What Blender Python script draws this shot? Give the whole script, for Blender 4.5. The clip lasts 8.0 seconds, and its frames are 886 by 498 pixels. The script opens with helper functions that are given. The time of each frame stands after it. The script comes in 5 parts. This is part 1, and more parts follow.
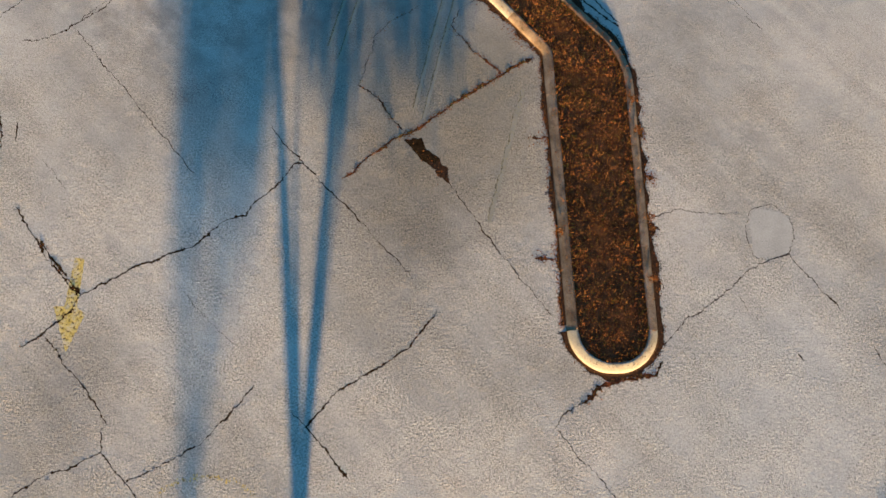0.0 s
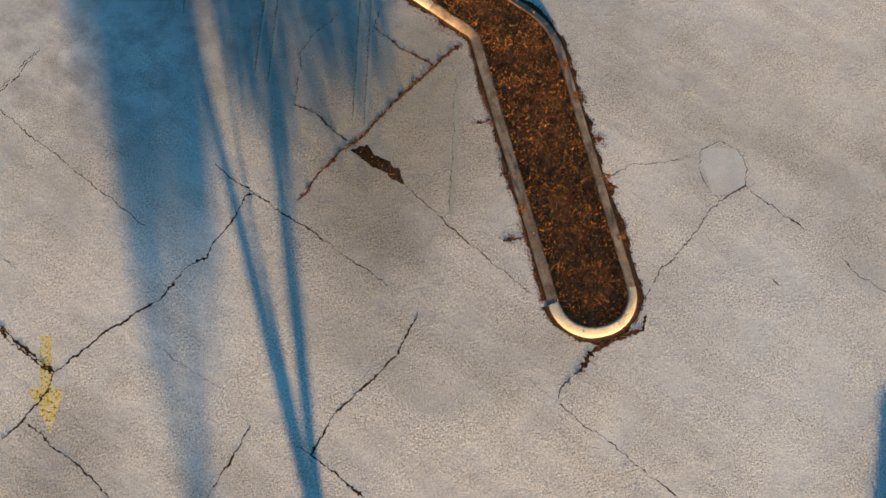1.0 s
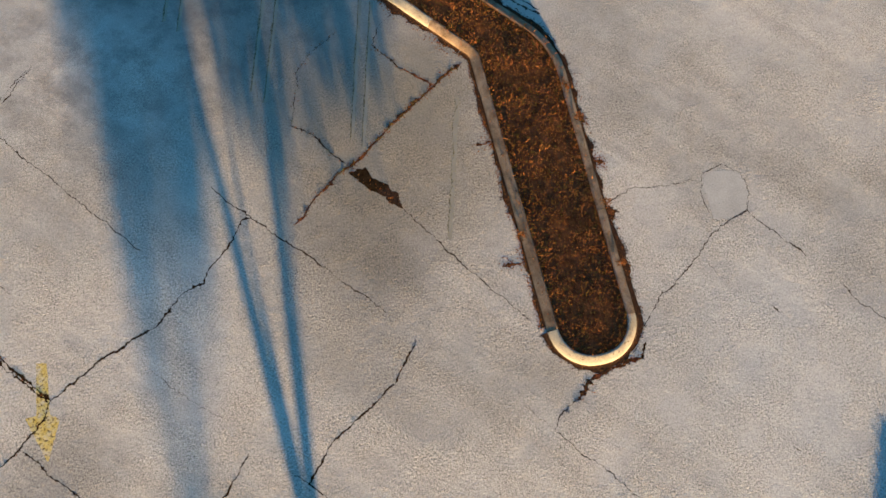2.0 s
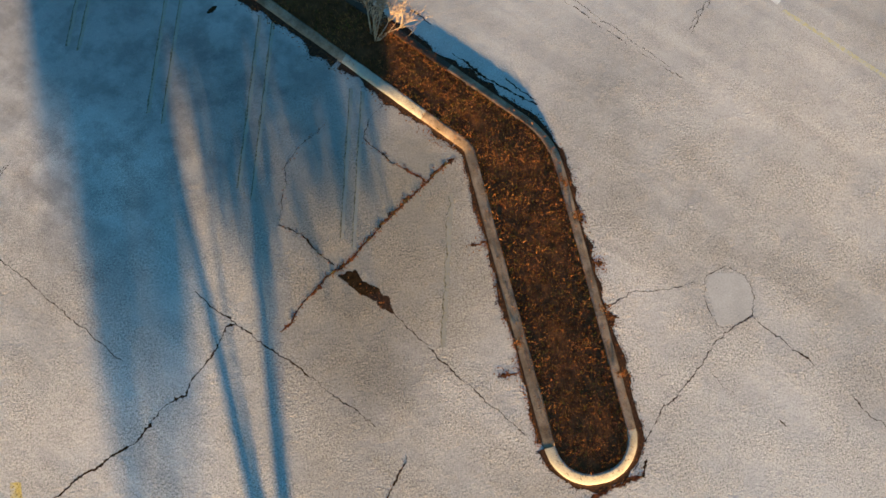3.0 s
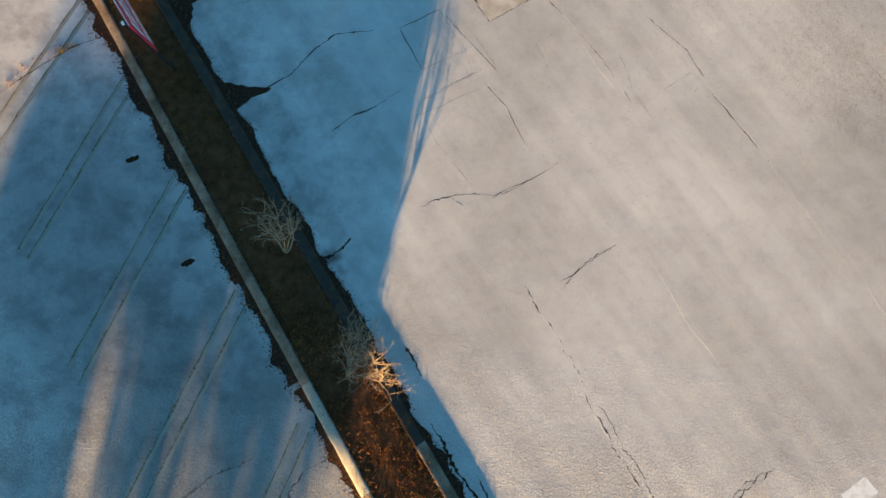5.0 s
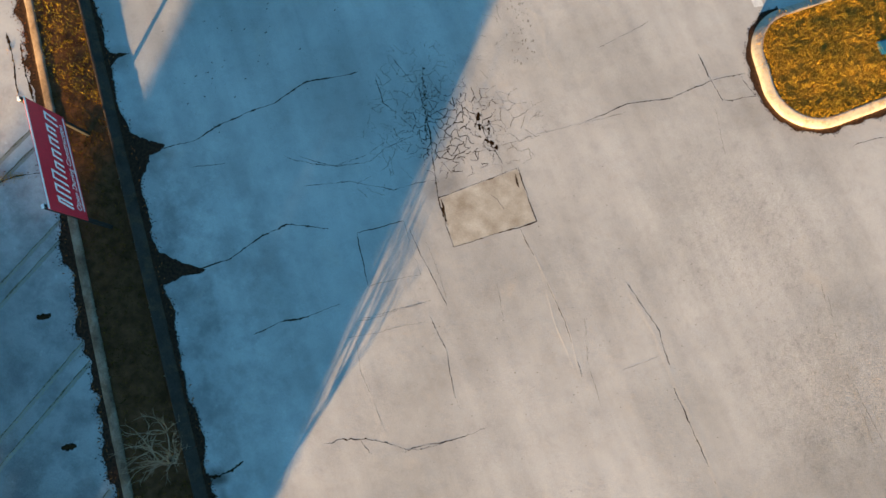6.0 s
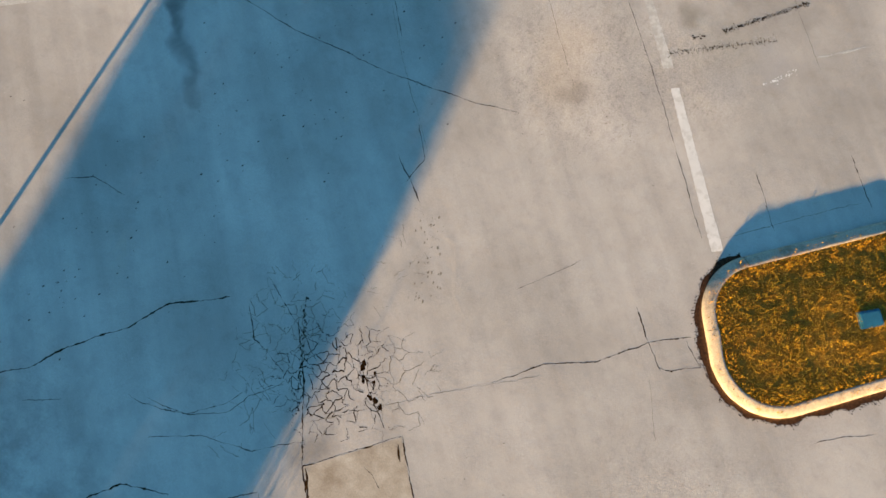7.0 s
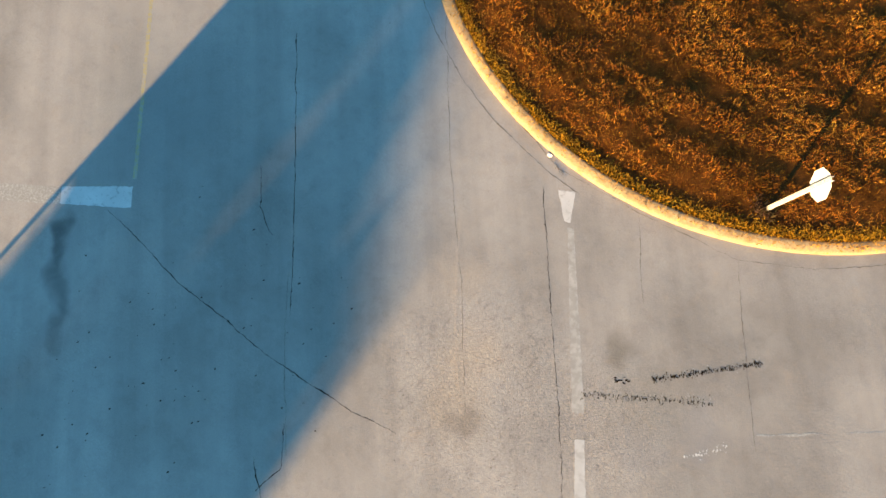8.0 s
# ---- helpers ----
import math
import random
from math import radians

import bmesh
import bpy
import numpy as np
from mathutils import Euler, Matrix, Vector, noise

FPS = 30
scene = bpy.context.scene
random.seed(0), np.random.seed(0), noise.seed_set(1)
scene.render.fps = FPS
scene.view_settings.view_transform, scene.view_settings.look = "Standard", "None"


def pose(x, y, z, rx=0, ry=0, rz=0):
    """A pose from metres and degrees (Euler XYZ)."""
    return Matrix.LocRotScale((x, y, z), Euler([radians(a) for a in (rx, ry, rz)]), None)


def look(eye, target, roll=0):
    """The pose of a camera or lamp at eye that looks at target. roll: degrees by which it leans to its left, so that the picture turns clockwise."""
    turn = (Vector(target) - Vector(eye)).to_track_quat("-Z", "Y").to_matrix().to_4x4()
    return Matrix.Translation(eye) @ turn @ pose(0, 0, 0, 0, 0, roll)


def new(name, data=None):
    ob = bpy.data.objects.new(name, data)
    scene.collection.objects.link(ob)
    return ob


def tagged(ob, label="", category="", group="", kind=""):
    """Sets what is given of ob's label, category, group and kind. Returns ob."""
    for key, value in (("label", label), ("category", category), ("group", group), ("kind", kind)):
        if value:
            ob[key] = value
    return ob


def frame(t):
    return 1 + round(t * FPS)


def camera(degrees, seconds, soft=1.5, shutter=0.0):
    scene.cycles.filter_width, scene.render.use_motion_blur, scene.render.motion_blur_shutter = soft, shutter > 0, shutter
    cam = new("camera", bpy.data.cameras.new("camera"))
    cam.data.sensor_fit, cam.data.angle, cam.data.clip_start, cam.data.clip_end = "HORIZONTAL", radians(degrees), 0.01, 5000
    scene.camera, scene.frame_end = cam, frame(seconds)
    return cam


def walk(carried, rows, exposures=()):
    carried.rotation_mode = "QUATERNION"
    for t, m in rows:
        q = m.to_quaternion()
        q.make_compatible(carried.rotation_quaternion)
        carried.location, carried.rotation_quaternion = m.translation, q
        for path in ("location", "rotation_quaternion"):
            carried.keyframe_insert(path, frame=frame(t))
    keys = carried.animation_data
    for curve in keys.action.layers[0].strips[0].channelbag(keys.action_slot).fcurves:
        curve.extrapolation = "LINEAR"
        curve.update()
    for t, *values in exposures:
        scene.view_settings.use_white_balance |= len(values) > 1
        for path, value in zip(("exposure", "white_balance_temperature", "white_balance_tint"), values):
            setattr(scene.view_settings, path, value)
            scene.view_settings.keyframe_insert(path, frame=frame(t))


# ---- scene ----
PATH = [
    (0, (0.144, 0.624, 14.456), (0.193, 1.098, 12.514), 5.6),
    (0.4, (0.125, 0.562, 14.412), (0.175, 1.045, 12.472), 5.7),
    (0.5, (0.166, 0.617, 14.434), (0.239, 1.088, 12.491), 5.5),
    (0.6, (0.292, 0.708, 14.415), (0.421, 1.158, 12.471), 4.7),
    (1, (0.418, 0.664, 14.411), (0.543, 1.115, 12.466), 3.2),
    (1.2, (0.395, 0.698, 14.409), (0.522, 1.145, 12.464), 3.6),
    (2.3, (0.831, 2.289, 14.536), (0.948, 2.684, 12.579), 4.3),
    (2.5, (0.987, 2.732, 14.529), (1.103, 3.14, 12.574), 3.7),
    (3, (1.418, 4.353, 14.524), (1.538, 4.767, 12.571), 4.1),
    (3.5, (2.192, 6.467, 14.59), (2.295, 6.875, 12.635), 2.2),
    (4, (2.843, 8.685, 14.466), (2.957, 9.114, 12.516), 2.9),
    (4.2, (3.129, 9.561, 14.324), (3.226, 10.008, 12.377), 2.2),
    (5.3, (4.001, 16.381, 13.573), (3.931, 16.765, 11.611), 3.2),
    (5.4, (4.11, 17.026, 13.65), (4.021, 17.404, 11.688), 2.5),
    (5.5, (4.118, 17.765, 13.617), (3.98, 18.12, 11.654), 0.8),
    (5.6, (4.143, 18.408, 13.647), (4.009, 18.764, 11.684), 1.9),
    (5.7, (4.173, 19.029, 13.676), (4.044, 19.392, 11.713), 2.6),
    (6, (4.223, 21.07, 13.689), (4.103, 21.427, 11.725), 4.3),
    (6.5, (4.579, 24.256, 13.041), (4.426, 24.652, 11.087), 1.7),
    (6.8, (4.561, 26.505, 12.725), (4.382, 26.879, 10.769), -0.3),
    (7, (4.39, 28.15, 12.553), (4.202, 28.489, 10.591), -1.0),
    (7.3, (4.184, 30.569, 12.346), (3.992, 30.893, 10.381), -2.7),
    (7.5, (4.009, 32.498, 12.347), (3.781, 32.754, 10.377), -9.4),
    (7.6, (3.837, 33.231, 12.354), (3.561, 33.463, 10.386), -11.4),
    (7.8, (3.543, 34.802, 12.316), (3.268, 35.032, 10.348), -10.9),
    (8, (3.189, 36.374, 12.316), (2.917, 36.61, 10.349), -10.1),
]
cam = camera(77.0, 8.0, soft=1.6)
walk(cam, [(t, look(eye, target, roll)) for t, eye, target, roll in PATH], exposures=((0.0, 2.76, 6980, -15), (3.0, 2.86, 7150, -14), (4.0, 3.04, 7250, -14), (5.5, 3.07, 7500, -13), (7.0, 2.98, 7800, -13), (8.0, 2.93, 7950, -13)))

# ---- world and sun: a clear evening, the sun very low over the -y side ----
SUN_EL = radians(5.5)
SUN_AZ = radians(91.3)  # the way the shadows run over the ground
world = bpy.data.worlds.new("evening_sky")
scene.world = world
world.use_nodes = True
wn = world.node_tree.nodes
sky = wn.new("ShaderNodeTexSky")
sky.sky_type, sky.sun_disc = "NISHITA", False
sky.sun_elevation, sky.sun_rotation = SUN_EL, radians(181.3)
sky.dust_density, sky.ozone_density, sky.air_density = 0.4, 4.5, 1.0
wn["Background"].inputs["Strength"].default_value = 0.088
world.node_tree.links.new(sky.outputs["Color"], wn["Background"].inputs["Color"])
sun_data = bpy.data.lights.new("sun", "SUN")
sun_data.energy, sun_data.angle, sun_data.color = 5.0, radians(0.5), (1.0, 0.60, 0.33)
sun = new("sun", sun_data)
ray = Vector((math.cos(SUN_AZ) * math.cos(SUN_EL), math.sin(SUN_AZ) * math.cos(SUN_EL), -math.sin(SUN_EL)))
sun.matrix_world = look(-60 * ray, (0, 0, 0))


# ---- materials ----
def node(nt, kind, **sets):
    n = nt.nodes.new(kind)
    for key, value in sets.items():
        n.inputs[key.replace("_", " ")].default_value = value
    return n


def material(name, rough=0.85, metal=0.0, spec=0.3):
    m = bpy.data.materials.new(name)
    m.use_nodes = True
    b = m.node_tree.nodes["Principled BSDF"]
    b.inputs["Roughness"].default_value, b.inputs["Metallic"].default_value = rough, metal
    b.inputs["Specular IOR Level"].default_value = spec
    return m, m.node_tree, b


def ramp(nt, fac, *stops):
    r = nt.nodes.new("ShaderNodeValToRGB")
    while len(r.color_ramp.elements) < len(stops):
        r.color_ramp.elements.new(0.5)
    for e, (at, c) in zip(r.color_ramp.elements, stops):
        e.position, e.color = at, (*c, 1) if len(c) == 3 else c
    nt.links.new(fac, r.inputs[0])
    return r.outputs[0]


def mixed(nt, fac, a, b, kind="MIX"):
    mx = nt.nodes.new("ShaderNodeMix")
    mx.data_type, mx.blend_type = "RGBA", kind
    for value, socket in ((fac, mx.inputs[0]), (a, mx.inputs[6]), (b, mx.inputs[7])):
        if hasattr(value, "is_linked"):
            nt.links.new(value, socket)
        elif isinstance(value, (int, float)):
            socket.default_value = value
        else:
            socket.default_value = (*value, 1)
    return mx.outputs[2]


def noised(nt, co, scale, detail=4.0, rough=0.55, kind="ShaderNodeTexNoise"):
    n = nt.nodes.new(kind)
    n.inputs["Scale"].default_value = scale
    if kind == "ShaderNodeTexNoise":
        n.inputs["Detail"].default_value, n.inputs["Roughness"].default_value = detail, rough
    nt.links.new(co, n.inputs["Vector"])
    return n.outputs[0]


def coords(nt, which="Object", scale=(1, 1, 1), turn=0.0):
    c = nt.nodes.new("ShaderNodeTexCoord")
    mp = nt.nodes.new("ShaderNodeMapping")
    mp.inputs["Scale"].default_value, mp.inputs["Rotation"].default_value[2] = scale, turn
    nt.links.new(c.outputs[which], mp.inputs["Vector"])
    return mp.outputs[0]


def bumped(nt, bsdf, height, strength, distance, before=None):
    bp = nt.nodes.new("ShaderNodeBump")
    bp.inputs["Strength"].default_value, bp.inputs["Distance"].default_value = strength, distance
    nt.links.new(height, bp.inputs["Height"])
    if before:
        nt.links.new(before, bp.inputs["Normal"])
    nt.links.new(bp.outputs[0], bsdf.inputs["Normal"])
    return bp.outputs[0]


def plain(name, low, high, rough=0.85, scale=6.0, metal=0.0, bump=0.2, distance=0.004, spec=0.3):
    """A surface that wanders between two colours, with a fine grain."""
    m, nt, b = material(name, rough, metal, spec)
    co = coords(nt)
    coarse = noised(nt, co, scale, 5.0)
    c = ramp(nt, coarse, (0.3, low), (0.7, high))
    c = mixed(nt, 0.35, c, ramp(nt, noised(nt, co, scale * 14, 3.0), (0.35, (0.45, 0.45, 0.45)), (0.65, (1, 1, 1))), "MULTIPLY")
    nt.links.new(c, b.inputs["Base Color"])
    bumped(nt, b, noised(nt, co, scale * 10, 4.0), bump, distance)
    return m


def flecked(name, *colours, rough=0.9, patchy=0.5, broad=0.0, hollow=(0.22, 0.30, 0.16)):
    """Blades and leaves: each island has its own colour out of the row."""
    m, nt, b = material(name, rough, spec=0.0)
    g = nt.nodes.new("ShaderNodeNewGeometry")
    stops = [(n / (len(colours) - 1), c) for n, c in enumerate(colours)]
    c = ramp(nt, g.outputs["Random Per Island"], *stops)
    patch = ramp(nt, noised(nt, coords(nt), 2.6, 5.0, 0.65), (0.38, hollow), (0.55, (1, 1, 1)))
    c = mixed(nt, patchy, c, patch, "MULTIPLY")
    wide = ramp(nt, noised(nt, coords(nt, scale=(0.35, 0.8, 0.5), turn=0.5), 1.0, 6.0, 0.65), (0.38, (0.15, 0.14, 0.15)), (0.49, (0.9, 0.78, 0.8)), (0.64, (1.45, 1.62, 1.4)))
    nt.links.new(mixed(nt, broad, c, wide, "MULTIPLY"), b.inputs["Base Color"])
    return m


def paving_material():
    m, nt, b = material("weathered_paving", 0.9, spec=0.25)
    co = coords(nt)
    here = nt.nodes.new("ShaderNodeNewGeometry").outputs["Position"]
    broad = noised(nt, co, 0.16, 3.0)
    mid = noised(nt, co, 0.9, 5.0, 0.6)
    fine = noised(nt, co, 21.0, 6.0, 0.72)
    c = ramp(nt, broad, (0.32, (0.286, 0.266, 0.246)), (0.52, (0.388, 0.361, 0.335)), (0.7, (0.45, 0.418, 0.389)))
    bare = None  # stretches that have lost their top coat
    for x, y, near, far, amount in ((4.1, 36.0, 0.8, 3.6, 0.30), (13.4, 24.2, 0.6, 4.0, 0.28), (6.4, 37.0, 0.5, 2.6, 0.28), (10.6, 27.0, 0.5, 4.5, 0.22)):
        gap = nt.nodes.new("ShaderNodeVectorMath")
        gap.operation = "DISTANCE"
        nt.links.new(here, gap.inputs[0])
        gap.inputs[1].default_value = (x, y, 0)
        fade = nt.nodes.new("ShaderNodeMapRange")
        fade.interpolation_type = "SMOOTHSTEP"
        for key, value in zip(("From Min", "From Max", "To Min", "To Max"), (near, far, amount, 0.0)):
            fade.inputs[key].default_value = value
        nt.links.new(gap.outputs["Value"], fade.inputs["Value"])
        if bare is None:
            bare = fade.outputs[0]
        else:
            most = nt.nodes.new("ShaderNodeMath")
            most.operation = "MAXIMUM"
            nt.links.new(bare, most.inputs[0])
            nt.links.new(fade.outputs[0], most.inputs[1])
            bare = most.outputs[0]
    flaked = nt.nodes.new("ShaderNodeMath")
    flaked.operation, flaked.use_clamp = "MULTIPLY", True
    nt.links.new(bare, flaked.inputs[0])
    flaked.inputs[1].default_value = 2.6
    scab = ramp(nt, noised(nt, coords(nt, scale=(1.0, 0.6, 1.0), turn=0.7), 7.5, 9.0, 0.75), (0.38, (0.60, 0.58, 0.56)), (0.47, (0.98, 0.97, 0.95)), (0.58, (1.04, 1.02, 1.0)), (0.68, (1.32, 1.30, 1.26)))
    c = mixed(nt, flaked.outputs[0], c, mixed(nt, 0.8, c, scab, "MULTIPLY"))
    c = mixed(nt, 0.22, c, ramp(nt, mid, (0.3, (0.72, 0.72, 0.74)), (0.6, (1, 1, 1))), "MULTIPLY")
    drawn = nt.nodes.new("ShaderNodeMapping")  # drawn out along the traffic lanes
    drawn.inputs["Scale"].default_value = (1.5, 0.10, 1)
    nt.links.new(coords(nt, turn=radians(-43)), drawn.inputs["Vector"])
    streak = noised(nt, drawn.outputs[0], 1.0, 5.0)
    c = mixed(nt, 0.6, c, ramp(nt, streak, (0.36, (0.80, 0.79, 0.78)), (0.6, (1.04, 1.03, 1.02))), "MULTIPLY")
    split = nt.nodes.new("ShaderNodeSeparateXYZ")
    nt.links.new(here, split.inputs[0])
    age = nt.nodes.new("ShaderNodeMapRange")  # coarse old surface to the south, worn smooth to the north
    age.interpolation_type = "SMOOTHSTEP"
    for key, value in zip(("From Min", "From Max", "To Min", "To Max"), (6.0, 17.0, 1.0, 0.12)):
        age.inputs[key].default_value = value
    nt.links.new(split.outputs["Y"], age.inputs["Value"])
    uneven = ramp(nt, noised(nt, co, 0.75, 6.0, 0.65), (0.40, (0.45, 0.45, 0.45)), (0.58, (1, 1, 1)))
    aged = nt.nodes.new("ShaderNodeMath")
    aged.operation = "MULTIPLY"
    nt.links.new(age.outputs[0], aged.inputs[0])
    nt.links.new(uneven, aged.inputs[1])
    rough_here = nt.nodes.new("ShaderNodeMath")
    rough_here.operation = "MAXIMUM"
    nt.links.new(aged.outputs[0], rough_here.inputs[0])
    nt.links.new(bare, rough_here.inputs[1])
    spots = noised(nt, co, 12.0, 4.0, 0.6)
    c = mixed(nt, ramp(nt, spots, (0.69, (0, 0, 0)), (0.76, (0.6, 0.6, 0.6))), c, (0.12, 0.115, 0.11))
    blotch = noised(nt, co, 2.6, 6.0, 0.7)
    c = mixed(nt, 0.26, c, ramp(nt, blotch, (0.36, (0.70, 0.69, 0.68)), (0.5, (1, 1, 1)), (0.68, (1.12, 1.1, 1.07))), "MULTIPLY")
    pale = ramp(nt, noised(nt, co, 0.55, 9.0, 0.72), (0.52, (0, 0, 0)), (0.62, (0.2, 0.2, 0.2)))
    c = mixed(nt, pale, c, (0.435, 0.415, 0.388))
    grime = ramp(nt, noised(nt, coords(nt, turn=2.0), 0.42, 10.0, 0.68), (0.38, (0.74, 0.73, 0.71)), (0.5, (1, 1, 1)))
    c = mixed(nt, 0.24, c, grime, "MULTIPLY")
    flake = ramp(nt, noised(nt, co, 9.0, 6.0, 0.7), (0.64, (0, 0, 0)), (0.70, (0.45, 0.45, 0.45)))
    c = mixed(nt, flake, c, (0.47, 0.455, 0.43))
    ruddy = ramp(nt, noised(nt, coords(nt, turn=1.0), 0.8, 6.0, 0.7), (0.60, (0, 0, 0)), (0.72, (0.4, 0.4, 0.4)))
    c = mixed(nt, ruddy, c, (0.40, 0.33, 0.265))
    # oil stains, damp blotches and painted shade, each with its own place and reach
    warp = nt.nodes.new("ShaderNodeVectorMath")
    warp.operation = "MULTIPLY_ADD"
    wob = nt.nodes.new("ShaderNodeTexNoise")
    wob.inputs["Scale"].default_value = 1.1
    nt.links.new(co, wob.inputs["Vector"])
    nt.links.new(wob.outputs["Color"], warp.inputs[0])
    warp.inputs[1].default_value, = ((1.2, 1.2, 0),)
    nt.links.new(here, warp.inputs[2])
    for x, y, reach, amount, tint in STAINS_AND_SHADE:
        far = nt.nodes.new("ShaderNodeVectorMath")
        far.operation = "DISTANCE"
        nt.links.new(warp.outputs[0], far.inputs[0])
        far.inputs[1].default_value = (x + 0.6, y + 0.6, 0)
        fall = nt.nodes.new("ShaderNodeMapRange")
        fall.interpolation_type = "SMOOTHSTEP"
        for key, value in zip(("From Min", "From Max", "To Min", "To Max"), (reach * 0.15, reach, amount, 0.0)):
            fall.inputs[key].default_value = value
        nt.links.new(far.outputs["Value"], fall.inputs["Value"])
        c = mixed(nt, fall.outputs[0], c, tint)
    c = mixed(nt, rough_here.outputs[0], c, mixed(nt, 0.95, c, ramp(nt, fine, (0.38, (0.36, 0.355, 0.35)), (0.5, (0.95, 0.95, 0.95)), (0.62, (1.42, 1.41, 1.39))), "MULTIPLY"))
    bays = nt.nodes.new("ShaderNodeVectorMath")  # scuffed and oil-mottled where cars stand
    bays.operation = "DISTANCE"
    nt.links.new(here, bays.inputs[0])
    bays.inputs[1].default_value = (-5.5, 16.5, 0)
    used = nt.nodes.new("ShaderNodeMapRange")
    used.interpolation_type = "SMOOTHSTEP"
    for key, value in zip(("From Min", "From Max", "To Min", "To Max"), (5.0, 9.5, 1.0, 0.0)):
        used.inputs[key].default_value = value
    nt.links.new(bays.outputs["Value"], used.inputs["Value"])
    oily = ramp(nt, noised(nt, co, 1.1, 9.0, 0.7), (0.40, (0.50, 0.49, 0.50)), (0.56, (1, 1, 1)))
    oily = mixed(nt, 1.0, oily, ramp(nt, noised(nt, co, 4.2, 8.0, 0.72), (0.60, (1, 1, 1)), (0.70, (1.55, 1.54, 1.5))), "MULTIPLY")
    c = mixed(nt, used.outputs[0], c, mixed(nt, 0.6, c, oily, "MULTIPLY"))
    sandy = ramp(nt, noised(nt, co, 75.0, 2.0, 0.5), (0.38, (0.68, 0.68, 0.68)), (0.62, (1.22, 1.21, 1.2)))
    c = mixed(nt, 0.25, c, sandy, "MULTIPLY")
    pits = ramp(nt, noised(nt, co, 30.0, 4.0, 0.65), (0.30, (0.36, 0.35, 0.34)), (0.40, (1, 1, 1)))
    c = mixed(nt, rough_here.outputs[0], c, mixed(nt, 1.0, c, pits, "MULTIPLY"))
    nt.links.new(c, b.inputs["Base Color"])
    grit = nt.nodes.new("ShaderNodeMath")
    grit.operation = "MULTIPLY"
    nt.links.new(noised(nt, co, 22.0, 6.0, 0.72), grit.inputs[0])
    nt.links.new(rough_here.outputs[0], grit.inputs[1])
    first = bumped(nt, b, grit.outputs[0], 1.0, 0.036)
    bumped(nt, b, noised(nt, co, 1.7, 3.0), 0.03, 0.05, first)
    return m


def kerb_material(name="kerb_concrete", gain=1.0, pale=0.0, tone=(0.36, 0.325, 0.275)):
    """Weathered concrete with soil and lichen washed over it."""
    m, nt, b = material(name, 0.92, spec=0.1)
    co = coords(nt)
    c = ramp(nt, noised(nt, co, 1.6, 6.0, 0.65), (0.32, (0.080, 0.050, 0.032)), (0.5, (0.175, 0.122, 0.084)), (0.68, (0.25, 0.185, 0.135)))
    c = mixed(nt, pale, c, tone)
    dirt = ramp(nt, noised(nt, co, 2.7, 8.0, 0.7), (0.50, (0, 0, 0)), (0.64, (0.85 * gain,) * 3))
    c = mixed(nt, dirt, c, (0.07, 0.044, 0.026))
    c = mixed(nt, 0.5, c, ramp(nt, noised(nt, co, 38.0, 3.0), (0.36, (0.5, 0.5, 0.5)), (0.64, (1.15, 1.15, 1.15))), "MULTIPLY")
    nt.links.new(c, b.inputs["Base Color"])
    bumped(nt, b, noised(nt, co, 22.0, 5.0), 0.5, 0.012)
    return m


DARK = (0.075, 0.07, 0.068)
OLD_STAINS = (
    (0.35, 7.05, 0.45, 0.7, (0.50, 0.485, 0.46)),
    (0.3, 8.4, 6.0, 0.8, (0.15, 0.128, 0.100)),
    (-0.4, 5.6, 2.6, 0.5, (0.13, 0.112, 0.09)),
    (-1.2, 3.2, 3.6, 0.35, (0.20, 0.18, 0.155)),
    (1.9, 9.3, 2.2, 0.5, (0.16, 0.138, 0.106)),
    (2.6, 6.2, 2.2, 0.35, (0.18, 0.155, 0.12)),
    (0.1, 4.4, 1.5, 0.35, DARK),
    (-1.8, 12.5, 4.8, 0.6, (0.13, 0.122, 0.112)),
)
LANE_STAINS_AND_SHADE = (
    # faint bluish shade of the south-east corner, put into the paving colour
    (9.5, -0.5, 6.5, 0.45, (0.365, 0.372, 0.385)),
    (-8.6, 0.6, 2.2, 0.35, DARK),
    (12.4, 1.5, 1.8, 0.3, (0.16, 0.155, 0.16)),
    # the bays' shade deepened in the paving colour, over slightly darker old paving
    (-5.2, 16.0, 5.0, 0.6, (0.11, 0.106, 0.103)),
    (-8.0, 18.0, 3.5, 0.4, (0.16, 0.155, 0.15)),
    (-2.75, 20.5, 0.55, 0.35, (0.045, 0.034, 0.024)),
    (-4.75, 23.1, 0.7, 0.35, (0.045, 0.034, 0.024)),
    (-6.5, 25.1, 0.45, 0.35, (0.045, 0.034, 0.024)),
    (0.75, 16.7, 0.4, 0.8, (0.045, 0.034, 0.024)),
)
